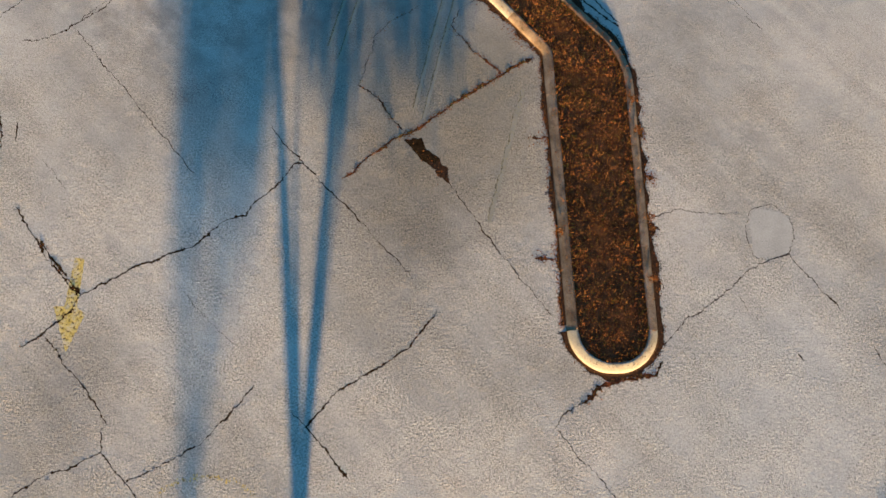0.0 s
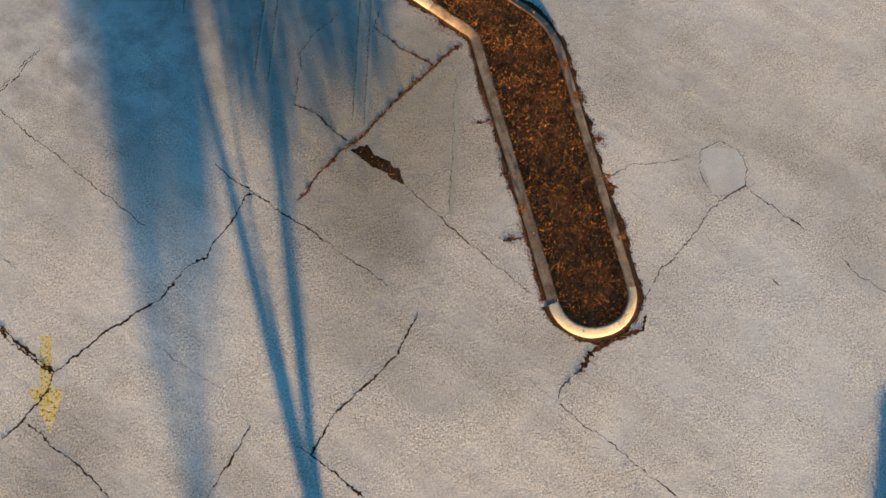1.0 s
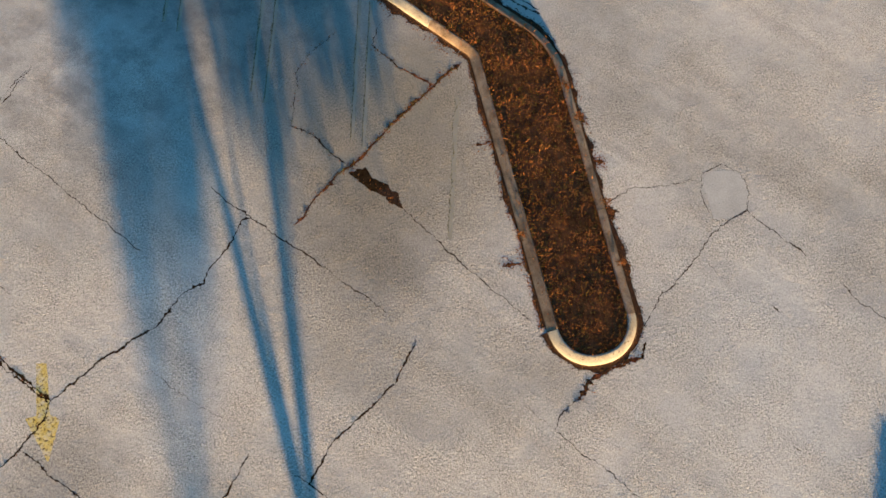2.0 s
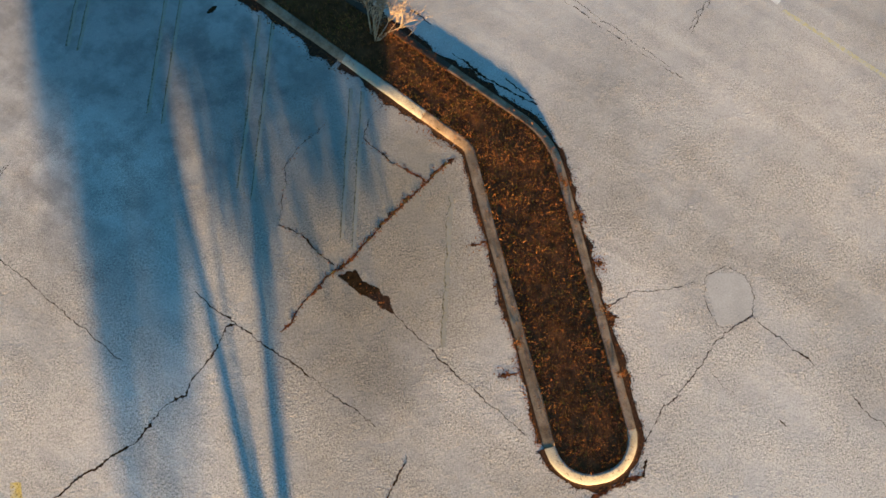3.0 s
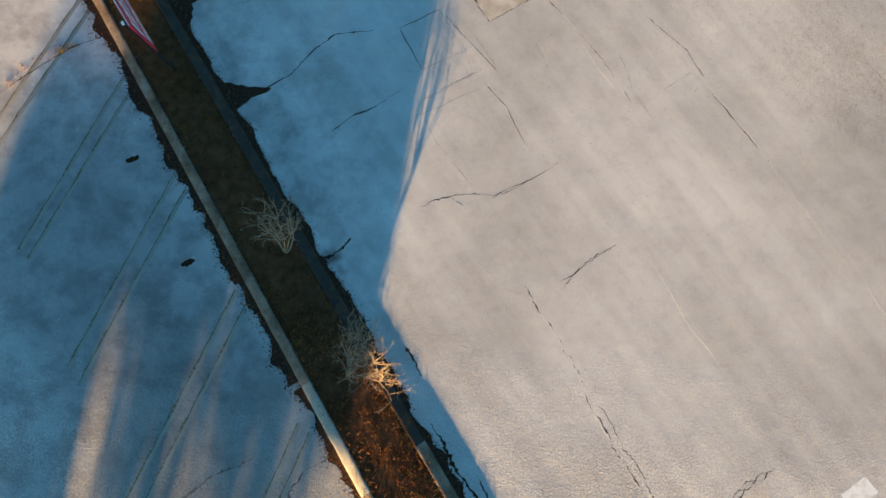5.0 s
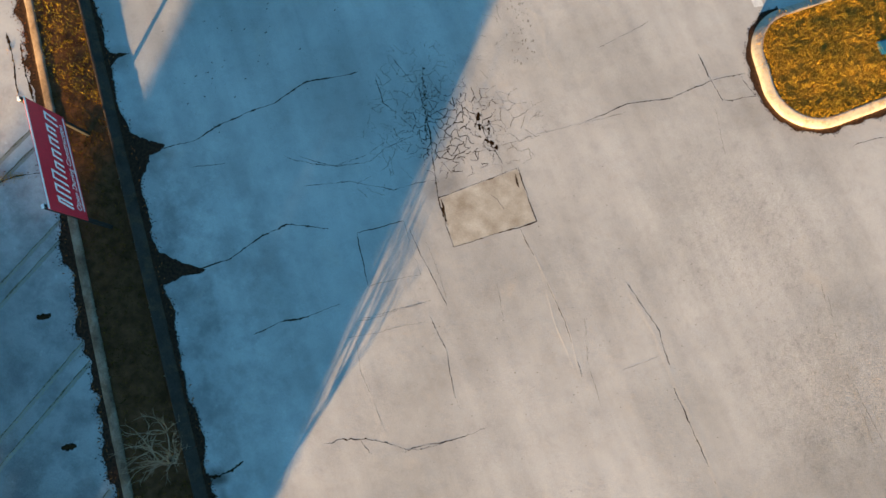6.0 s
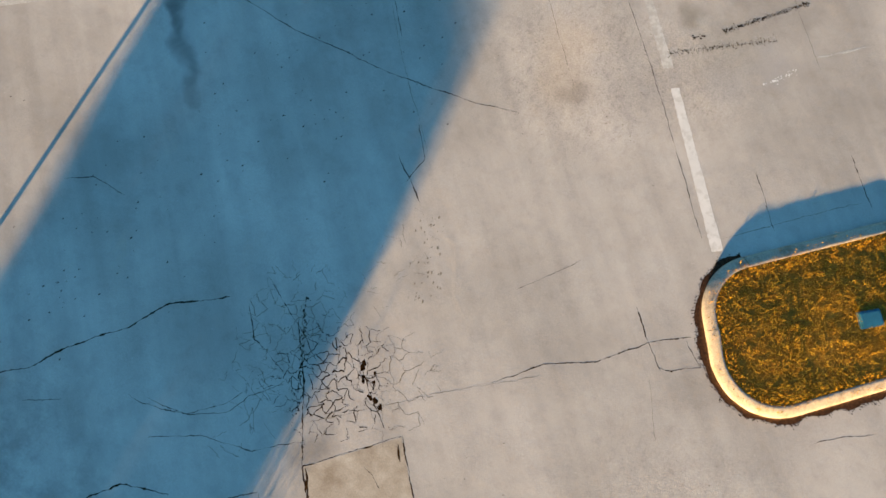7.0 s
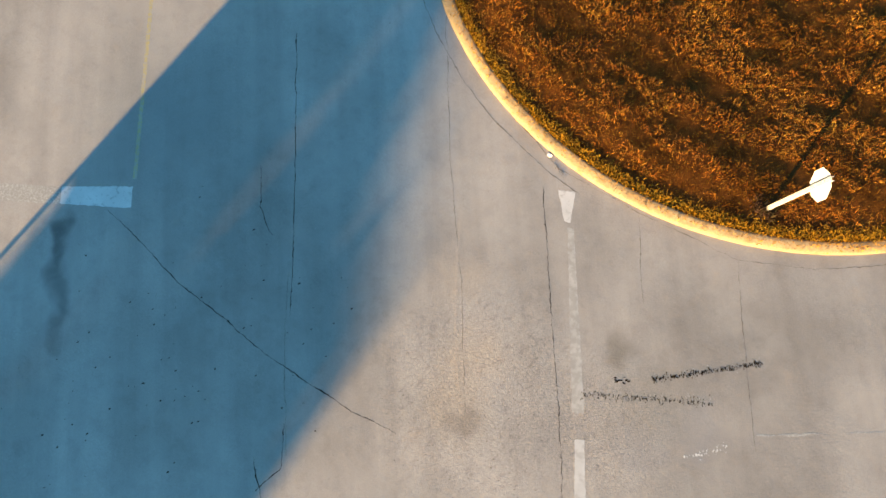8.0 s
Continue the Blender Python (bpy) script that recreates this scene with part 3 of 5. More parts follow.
def lawn(name, loop, rise, count, mat, label, tall, box_limit=None, lean=2.4, rows=0):
    xs, ys = scatter(loop, count, rng, 0.25)
    if box_limit:
        ok = (xs > box_limit[0]) & (xs < box_limit[1]) & (ys > box_limit[2]) & (ys < box_limit[3])
        xs, ys = xs[ok], ys[ok]
    clump = np.array([noise.noise((x * 1.6, y * 1.6, 3.0)) + 1.1 * noise.noise((x * 6.5, y * 6.5, 1.0)) for x, y in zip(xs, ys)])
    h = tall * rng.uniform(0.4, 1.3, len(xs)) * np.clip(1 + 0.85 * clump, 0.25, 2.2)
    if rows:
        deep = rut(xs, ys)
        ok = deep > -0.12 if rows > 0 else deep < -0.08
        xs, ys, h = xs[ok], ys[ok], h[ok] * np.clip(1 + 0.5 * deep[ok], 0.5, 1.4)
    zs = soil_height(xs, ys, loop, rise)
    tagged(blades_mesh(name, xs, ys, zs, h, rng.uniform(0.008, 0.022, len(xs)), lean, mat, rng, label=label), category="grass")


lawn("median_grass", MEDIAN, 0.05, 420000, BROWN, "matted rust-brown dead grass with dark green patches", 0.048, (-1, 7, 0, 15.6), lean=1.9)
# tree shade is painted into the olive stretch, sunlight into the gold beyond
lawn("median_grass", MEDIAN, 0.05, 210000, SHADED_OLIVE, "matted olive dead grass, darkened with shade", 0.045, (-13, 3.2, 14.2, 23.6), lean=1.5)
lawn("median_grass", MEDIAN, 0.05, 200000, GOLD, "golden dry grass with brown patches", 0.055, (-16, 0, 23.6, 33), lean=1.2)
lawn("island_grass", ISLAND, 0.04, 170000, STRAW, "short straw-coloured dry grass", 0.042, (8, 17, 29, 40), lean=1.7)
lawn("round_island_grass", ROUND, 0.10, 400000, RUST, "rust and gold dry grass in mown rows", 0.042, (-6, 13, 41, 56), lean=1.6, rows=1)
lawn("round_island_grass", ROUND, 0.10, 260000, RUT, "short dark grass in wheel ruts", 0.034, (-6, 13, 41, 56), lean=1.6, rows=-1)


def fringe(name, loop, count, mat, label, tall, keep):
    """Longer grass leaning over the inner edge of a kerb."""
    ring = inward(loop, 0.36)
    ks = rng.integers(0, len(ring), count)
    xs = np.array([ring[k].x for k in ks]) + rng.normal(0.0, 0.11, count)
    ys = np.array([ring[k].y for k in ks]) + rng.normal(0.0, 0.11, count)
    ok = keep(xs, ys)
    xs, ys = xs[ok], ys[ok]
    tagged(blades_mesh(name, xs, ys, np.full(len(xs), 0.132), tall * rng.uniform(0.5, 1.3, len(xs)), rng.uniform(0.010, 0.026, len(xs)), 2.2, mat, rng, label=label), category="grass")


FRINGE = flecked("yellow_edge_grass", (0.42, 0.21, 0.024), (0.50, 0.27, 0.036), (0.34, 0.175, 0.018), (0.40, 0.18, 0.022), patchy=0.0)
fringe("edge_grass", ISLAND, 8000, FRINGE, "longer yellow grass along the kerb", 0.04, lambda x, y: (x < 17) & (y < 34.5 + (x - 10) * 0.4))
fringe("edge_grass", ROUND, 44000, FRINGE, "longer yellow grass along the kerb", 0.045, lambda x, y: (y < 48) & (x > -6))
fringe("edge_grass", MEDIAN, 20000, BROWN, "dead grass leaning over the kerb", 0.05, lambda x, y: y < 14.5)
lawn("corner_grass", CORNER, 0.05, 60000, RUST, "rust-brown dead grass", 0.06, (9, 14, -7, 0))
fringe("edge_grass", CORNER, 9000, BROWN, "dead grass leaning over the kerb", 0.07, lambda x, y: (x < 13) & (y > -7))


# ---- cracks in the paving ----
def wander(p, side):
    """How a crack strays from its line, the same for all that lies along it."""
    calm = 1.0 if p.y < 19 else 0.45
    v = p + side * 0.07 * calm * noise.noise((p.x * 1.7, p.y * 1.7, 0))
    return v + side * calm * (0.04 * noise.noise((p.x * 6, p.y * 6, 5)) + 0.032 * noise.noise((p.x * 15, p.y * 15, 8)))


def crack(width, *points, mat=None, z=0.0008, name="crack"):
    pts = resampled([Vector(p) for p in points], 0.025, closed=False)
    verts, faces, n = [], [], len(pts)
    seed = rnd.uniform(0, 100)
    patchy = name != "crack"
    for k, p in enumerate(pts):
        t = (pts[min(k + 1, n - 1)] - pts[max(k - 1, 0)]).normalized()
        side = Vector((-t.y, t.x))
        s = k * 0.025
        ends = min(1.0, 0.25 + min(k, n - 1 - k) * 0.12)
        half = 0.5 * width * ends * max(0.22, 0.7 + 1.1 * noise.noise((s * 2.5, seed, 9)) + 1.0 * noise.noise((s * 12.0, seed, 2)))
        if p.y > 19:
            half *= 0.75
        if rnd.random() < (0.13 if p.y < 19 else 0.03):
            half *= rnd.uniform(1.3, 2.4)
        if patchy:
            half *= max(0.0, min(1.0, 0.75 + 2.2 * noise.noise((s * 1.3, seed, 4))))
        c = wander(p, side)
        a, b = c + side * half, c - side * half
        verts += [(a.x, a.y, z), (b.x, b.y, z)]
        if k:
            faces.append((2 * k - 2, 2 * k - 1, 2 * k + 1, 2 * k))
    return mesh_object(name, verts, faces, mat or GAP, ground)


crack(0.051, (-8.84, 2.98), (-7.37, 3.77), (-6.05, 4.28), (-5.32, 4.98), (-4.79, 5.10), (-4.61, 5.46), (-4.07, 5.91), (-3.57, 6.55), (-3.33, 6.58))
crack(0.026, (-4.29, 7.70), (-3.33, 6.58), (-2.18, 5.42), (-1.14, 4.31), (-0.26, 3.33))
crack(0.058, (-2.22, 6.18), (-1.41, 6.86), (-0.78, 7.34), (-0.06, 7.72), (0.70, 8.29), (1.68, 9.03), (3.15, 9.89))
crack(0.043, (-1.88, 9.02), (-1.37, 8.64), (-0.58, 7.56))
crack(0.014, (-1.88, 9.02), (-1.60, 9.81), (-1.44, 10.55), (-0.99, 11.05), (-0.22, 11.59))
crack(0.029, (0.67, 6.07), (1.68, 4.51), (2.52, 3.44), (3.32, 2.32))
crack(0.026, (-10.10, 10.75), (-9.19, 9.65), (-8.16, 8.47), (-7.16, 7.32), (-6.25, 6.26))
crack(0.018, (-10.09, 11.02), (-9.46, 11.64), (-8.72, 12.31))
crack(0.065, (-10.15, 4.43), (-9.61, 3.80), (-8.84, 2.98))
crack(0.043, (-8.84, 2.98), (-9.16, 2.42), (-9.62, 1.95), (-10.18, 1.63))
crack(0.036, (-9.62, 1.95), (-9.00, 1.17), (-8.30, 0.49), (-7.75, -0.27))
crack(0.051, (0.35, 2.50), (-0.38, 1.56), (-1.45, 0.89), (-2.09, 0.52), (-2.91, -0.35), (-2.34, -0.96), (-1.84, -1.61))
crack(0.020, (-2.91, -0.35), (-3.35, 0.05))
crack(0.041, (-4.23, 0.65), (-4.79, -0.02), (-5.48, -0.77))
crack(0.030, (3.25, -0.45), (3.74, -1.04), (4.29, -1.64), (5.02, -2.54), (5.57, -3.24))
crack(0.060, (6.12, 1.18), (5.93, 0.80), (5.09, 0.73), (4.51, 0.56), (4.01, 0.16))
crack(0.028, (6.19, 1.39), (6.28, 1.68), (6.91, 2.25), (7.92, 2.84), (8.65, 3.52), (9.26, 3.81), (9.86, 3.99), (10.28, 3.42), (11.04, 2.39))
crack(0.018, (8.88, 3.91), (8.77, 4.78), (8.99, 5.31), (9.59, 5.41), (10.06, 5.04), (10.11, 4.50), (9.86, 3.99), (9.26, 3.81), (8.88, 3.91))
crack(0.014, (6.42, 5.02), (6.83, 5.28), (7.71, 5.15), (8.87, 5.08), mat=TAR)
crack(0.024, (11.68, 1.54), (12.06, 0.90), (12.59, 0.31))
crack(0.022, (5.55, 16.62), (6.97, 14.94), (7.55, 13.93), (8.64, 12.54), (10.16, 10.91))
crack(0.016, (11.88, 13.36), (11.17, 12.83), (10.79, 12.33))
crack(0.014, (2.61, 18.24), (3.48, 18.69), (4.66, 18.89), (5.63, 19.65))
crack(0.014, (7.35, 17.85), (6.46, 16.73))
crack(0.050, (2.86, 14.73), (3.37, 14.08))
crack(0.070, (3.80, 13.06), (4.67, 11.99), (5.31, 11.42), (5.82, 10.96))
crack(0.050, (5.05, 12.00), (5.85, 11.10))
crack(0.050, (-2.57, 20.50), (-2.02, 20.68), (-1.43, 21.23), (-0.92, 22.08), (-0.46, 22.61), (0.54, 22.91))
crack(0.035, (-0.02, 19.83), (0.48, 20.36), (0.98, 20.72), (1.57, 21.30))
crack(0.050, (-4.46, 23.09), (-3.68, 23.62), (-3.13, 24.46), (-2.16, 25.47), (-1.72, 26.27), (-0.97, 26.78), (-0.54, 27.09))
crack(0.014, (6.38, 16.85), (6.95, 17.47), (7.68, 18.07))
crack(0.030, (2.05, 21.99), (1.24, 23.09), (2.19, 23.84))
crack(0.018, (2.19, 23.84), (3.11, 22.75), (2.05, 21.99), mat=TAR)
crack(0.030, (4.34, 26.27), (5.29, 25.14), (3.62, 23.70), (2.76, 24.73), (4.34, 26.27))
crack(0.016, (2.84, 23.65), (3.39, 23.10), (3.97, 22.44), mat=TAR)
crack(0.016, (2.17, 21.07), (3.56, 22.18), mat=TAR)
crack(0.014, (2.03, 20.57), (3.68, 21.72), mat=TAR)
crack(0.018, (4.97, 24.79), (5.88, 24.01), (6.84, 23.06), (7.68, 21.97))
crack(0.025, (7.90, 24.57), (9.07, 23.72), (9.91, 22.49), (11.57, 20.75))
crack(0.020, (12.39, 26.49), (13.40, 24.84), (14.66, 23.14), mat=TAR)
crack(0.030, (7.66, 31.19), (8.19, 30.61), (8.69, 30.16))
crack(0.016, (5.09, 30.27), (5.65, 30.97), (6.09, 31.56))
crack(0.045, (2.76, 24.73), (1.84, 26.33), (1.06, 27.38))
crack(0.016, (-0.87, 35.23), (0.26, 33.83), (1.36, 32.68), (1.81, 32.16), mat=TAR)
crack(0.030, (1.18, 31.83), (1.70, 31.44), (2.24, 31.00))
crack(0.020, (-3.07, 36.75), (-2.44, 35.99), (-1.75, 35.64))
crack(0.025, (-5.15, 33.69), (-4.10, 33.63), (-2.71, 33.51), (-1.15, 33.58), (-0.06, 33.58), (0.96, 33.72), (2.19, 33.89), (3.24, 34.13))
crack(0.030, (10.68, 36.85), (11.54, 35.86))
crack(0.025, (-5.52, 27.62), (-4.93, 28.00), (-4.02, 27.97))
crack(0.030, (5.51, 28.17), (6.36, 29.06), (7.37, 29.66), (8.19, 30.57), (8.99, 31.16))
crack(0.020, (8.72, 33.52), (9.63, 34.36), (10.30, 34.99), (11.28, 35.86), mat=TAR)
crack(0.018, (8.82, 35.42), (9.47, 34.62), (9.73, 34.27))
crack(0.025, (12.23, 30.30), (12.64, 30.66), (13.27, 31.07))
crack(0.018, (0.72, 41.37), (2.35, 40.98), (4.40, 41.26), (6.69, 41.72), (8.08, 42.57), (9.46, 43.83), mat=TAR)
crack(0.016, (4.44, 41.21), (5.64, 39.65), mat=TAR)
crack(0.014, (6.71, 41.73), (7.68, 40.47), (9.25, 38.58), mat=TAR)
crack(0.015, (-2.41, 42.74), (0.32, 39.56), (2.22, 37.58), (4.14, 35.34), mat=TAR)
crack(0.030, (2.74, 27.23), (3.25, 26.76), (3.94, 26.22))
crack(0.015, (2.38, 25.54), (3.42, 26.43), (4.47, 27.32), (6.40, 28.83), mat=TAR)
crack(0.040, (-8.90, 19.37), (-8.30, 20.04), (-7.36, 21.04), (-6.55, 21.55))
crack(0.036, (-11.63, 10.38), (-10.85, 10.44), (-10.12, 10.97), (-9.38, 11.52), (-8.72, 12.28))
crack(0.058, (-10.90, 5.32), (-10.37, 4.60), (-9.87, 3.96), (-8.90, 2.95))
crack(0.020, (-0.96, 24.35), (0.02, 24.48), (0.75, 24.93), (0.99, 25.46), (1.52, 26.02))
crack(0.018, (-0.49, 23.67), (0.47, 24.25), (1.62, 24.48), (2.38, 25.08))
crack(0.020, (-0.07, 27.13), (0.45, 26.55), (1.39, 26.22))
crack(0.020, (0.11, 27.81), (1.21, 27.24), (1.92, 26.78))
crack(0.060, (-9.64, 24.45), (-8.90, 23.63), (-8.38, 22.94))
crack(0.070, (-9.14, 24.28), (-8.53, 23.60), (-7.92, 22.98))
crack(0.100, (1.09, 17.11), (0.88, 16.81), (0.51, 16.50))
crack(0.090, (-11.92, 8.27), (-11.70, 7.66), (-11.60, 7.02))
crack(0.030, (-11.28, 7.84), (-11.21, 7.26))
crack(0.014, (-10.48, 6.71), (-10.09, 6.30), (-9.66, 5.79))
crack(0.020, (-12.48, 10.97), (-11.68, 11.88))
crack(0.014, (7.64, 14.08), (8.82, 12.69), (9.89, 11.32))
crack(0.014, (11.62, 13.19), (10.97, 12.55), (10.47, 12.08), mat=TAR)
crack(0.070, (4.34, 26.09), (4.55, 25.79))
crack(0.020, (3.92, 25.34), (4.16, 25.29), (4.42, 25.11))
crack(0.060, (2.84, 24.73), (3.25, 24.14))
crack(0.014, (1.46, 11.79), (1.02, 11.54), (0.83, 11.00), (1.33, 10.26), (1.96, 9.65), (2.32, 9.34))

crack(0.036, (-7.86, -0.16), (-7.84, -0.88), (-8.11, -1.04), (-8.55, -1.26), (-9.31, -1.51), (-9.78, -1.88))
crack(0.034, (-7.84, -0.88), (-7.17, -1.59), (-6.15, -1.09), (-5.48, -0.77))
crack(0.026, (-7.17, -1.59), (-6.78, -2.04))
crack(0.012, (-6.32, 3.20), (-5.91, 2.68), (-5.35, 2.10), (-4.74, 1.60))
crack(0.030, (4.43, 0.48), (3.98, 0.18), (3.53, -0.13), (3.30, -0.44))
crack(0.012, (2.63, 0.36), (2.97, -0.06), (3.30, -0.44), mat=TAR)
crack(0.012, (8.37, 2.91), (8.54, 2.47), (8.76, 2.18))
crack(0.030, (9.68, 1.40), (9.82, 1.14))
crack(0.026, (9.07, -2.08), (9.16, -2.24))
crack(0.022, (6.17, 4.96), (6.83, 5.28), (7.75, 5.12), (8.70, 5.15))
crack(0.018, (16.71, 15.76), (17.45, 16.28), (18.14, 16.63))
crack(0.020, (10.78, 12.26), (11.19, 12.76), (11.76, 13.24))
crack(0.018, (3.73, 21.89), (4.43, 21.29), (5.02, 20.39), (5.27, 20.15))
crack(0.016, (2.23, 21.18), (2.90, 21.71), (3.53, 22.18))
crack(0.018, (2.91, 18.40), (3.39, 18.62), (3.72, 18.43))
crack(0.020, (4.36, 18.73), (4.89, 19.16), (5.36, 19.42), (5.99, 19.99))
crack(0.016, (2.30, 20.69), (2.76, 20.01), (3.39, 19.43), (3.79, 18.97), mat=TAR)
crack(0.018, (2.34, 23.76), (2.93, 23.22), (3.53, 22.71), (4.03, 22.31))
crack(0.016, (8.51, 22.50), (9.22, 23.16), mat=TAR)
crack(0.020, (12.64, 26.25), (13.40, 24.78), (14.19, 23.96), (14.89, 23.27), mat=TAR)
crack(0.022, (-3.36, 23.03), (-2.60, 23.44))
crack(0.016, (4.95, 23.31), (5.39, 22.58), mat=TAR)
crack(0.018, (7.24, 23.37), (7.68, 22.37), (8.35, 21.51), mat=TAR)
crack(0.018, (8.56, 29.88), (9.19, 28.74), mat=TAR)
crack(0.016, (-1.40, 24.21), (-1.02, 24.20), (-0.02, 24.47), (0.61, 25.07), (0.89, 25.55))
crack(0.028, (1.23, 32.77), (1.77, 32.03), (1.66, 31.35))
crack(0.018, (2.35, 40.41), (3.38, 39.21), (4.45, 37.99), (5.70, 36.57), (6.70, 35.33), (8.34, 33.32))
crack(0.024, (-4.67, 39.77), (-2.39, 37.16), (-1.00, 35.53), (-0.20, 34.55))
crack(0.020, (8.93, 31.05), (9.45, 30.63), (8.81, 30.22), (8.62, 30.19))


def ridge(width, rise, *points):
    """A low worn seam standing proud of the paving."""
    pts = resampled([Vector(p) for p in points], 0.12, closed=False)
    verts, faces, seed = [], [], rnd.uniform(0, 90)
    for k, p in enumerate(pts):
        t = (pts[min(k + 1, len(pts) - 1)] - pts[max(k - 1, 0)]).normalized()
        side = Vector((-t.y, t.x))
        ends = min(1.0, min(k, len(pts) - 1 - k) * 0.15)
        w = width * (0.7 + 0.5 * noise.noise((k * 0.2, seed, 0)))
        c = p + side * 0.05 * noise.noise((k * 0.15, seed, 3))
        high = 0.55 * rise * ends * (0.7 + 0.6 * noise.noise((k * 0.3, seed, 7)))
        for e, z in ((-1.0, -0.004), (-0.35, 0.7), (0.1, 1.0), (1.6, -0.004)):
            q = c + side * (w * e)
            verts.append((q.x, q.y, high * z if z > 0 else z))
        if k:
            a, b = 4 * k - 4, 4 * k
            faces += [(a + n, b + n, b + n + 1, a + n + 1) for n in range(3)]
    return mesh_object("seam", verts, [f[::-1] for f in faces], PAVING, ground, smooth=True)


ridge(0.224, 0.0040, (7.85, 24.51), (8.84, 23.76), (10.76, 21.73), (12.23, 19.98), (13.61, 18.34))
ridge(0.168, 0.0030, (12.39, 26.49), (13.40, 24.84), (14.66, 23.14))
ridge(0.168, 0.0035, (1.18, 38.96), (2.35, 37.25), (3.43, 35.98), (4.13, 35.30))
ridge(0.168, 0.0030, (2.62, 30.70), (3.41, 30.56), (3.87, 29.59), (4.52, 29.02))
ridge(0.084, 0.0040, (4.97, 24.79), (5.88, 24.01), (6.84, 23.06), (7.68, 21.97))
ridge(0.084, 0.0035, (2.46, 20.46), (3.09, 19.73), (3.93, 18.84))
ridge(0.084, 0.0035, (2.71, 20.02), (3.24, 19.46), (3.76, 18.92))
ridge(0.112, 0.0040, (5.84, 24.03), (6.68, 22.89), (7.63, 21.85))
ridge(0.084, 0.0040, (8.10, 18.60), (9.46, 16.58), (10.88, 15.04))
ridge(0.098, 0.0040, (13.58, 18.64), (15.02, 16.55), (15.87, 14.98), (16.62, 13.82))
ridge(0.084, 0.0035, (5.55, 16.62), (6.97, 14.94), (7.55, 13.93), (8.64, 12.54), (10.16, 10.91))
ridge(0.084, 0.0030, (7.87, 13.65), (9.96, 11.25))


WEDGE = plain("olive_litter", (0.008, 0.005, 0.003), (0.034, 0.020, 0.010), 0.95, 9.0, bump=0.6, distance=0.02, spec=0.0)


# ---- patches in the paving ----
def slab(name, points, mat, label, category, z=0.0004, parent=None, kind="", worn=0.0):
    """A thin flat piece laid on the paving."""
    pts = [Vector(p) for p in points]
    if worn:  # a chipped outline
        pts = [p + Vector((rnd.uniform(-1, 1), rnd.uniform(-1, 1))) * worn for p in resampled(pts, 0.05)]
    n = len(pts)
    verts = [(p.x, p.y, z) for p in pts] + [(p.x, p.y, -0.02) for p in pts]
    faces = [tuple(range(n))] + [(k, k + n, (k + 1) % n + n, (k + 1) % n) for k in range(n)]
    ob = mesh_object(name, verts, faces, mat, parent)
    return tagged(ob, label, category, kind=kind)


slab("paving_patch", ((2.78, 24.73), (3.62, 23.72), (5.27, 25.14), (4.34, 26.25)), PATCH, "tan-stained rectangular repair patch in the paving", "paving patch", kind="structure")
slab("paving_patch", rounded([(8.9, 3.88), (9.88, 3.96), (10.2, 5.1), (8.95, 5.35)], [0.15, 0.25, 0.45, 0.35], 5), SMOOTH_PATCH, "smooth grey rounded repair patch in the paving", "paving patch", kind="structure")


def crack_net(cx, cy, rx, ry, cell, keep, width, label, mat=TAR):
    """Alligator cracking: a net of fine cracks round loose plates."""
    verts, faces = [], []
    spots = {}

    def spot(i, j, k):
        if (i, j, k) not in spots:
            x = (i + (0.5 if j % 2 else 0)) * cell * 1.73 / 1.73
            y = j * cell * 0.87 + (0.29 * cell if k else -0.29 * cell)
            spots[i, j, k] = Vector((x + rnd.uniform(-0.5, 0.5) * cell, y + rnd.uniform(-0.5, 0.5) * cell))
        return spots[i, j, k]

    nx, ny = int(rx / cell) + 1, int(ry / cell / 0.87) + 1
    for j in range(-ny, ny):
        for i in range(-nx, nx):
            up = (i + (1 if j % 2 else 0), j + 1, 0)
            left = (i - (0 if j % 2 else 1), j + 1, 0)
            for a, b in (((i, j, 0), (i, j, 1)), ((i, j, 1), up), ((i, j, 1), left)):
                p, q = spot(*a), spot(*b)
                m = (p + q) / 2
                r = (m.x / rx) ** 2 + (m.y / ry) ** 2
                if r > 1 or rnd.random() > keep * (1.15 - r):
                    continue
                steps = 4
                start = len(verts)
                t = (q - p).normalized()
                side = Vector((-t.y, t.x))
                wide = width * rnd.uniform(0.35, 1.3) * (1.3 - 0.8 * r)
                for s in range(steps + 1):
                    c = p.lerp(q, s / steps) + side * rnd.uniform(-0.022, 0.022)
                    h = wide * rnd.uniform(0.25, 0.7)
                    verts += [(cx + c.x + side.x * h, cy + c.y + side.y * h, 0.0007), (cx + c.x - side.x * h, cy + c.y - side.y * h, 0.0007)]
                    if s:
                        k = start + 2 * s
                        faces.append((k - 2, k - 1, k + 1, k))
    return tagged(mesh_object("crack_net", verts, faces, mat, ground), label)


crack_net(2.3, 26.6, 1.5, 1.5, 0.21, 0.85, 0.016, "fine alligator cracking", GAP)
crack_net(3.6, 27.2, 1.3, 1.3, 0.30, 0.6, 0.013, "fine alligator cracking")
crack_net(0.9, 27.0, 1.3, 1.9, 0.26, 0.72, 0.014, "fine alligator cracking")
crack_net(1.3, 25.2, 0.9, 1.6, 0.34, 0.45, 0.010, "fine alligator cracking")
crack_net(2.4, 29.3, 0.8, 1.6, 0.3, 0.35, 0.009, "fine alligator cracking")


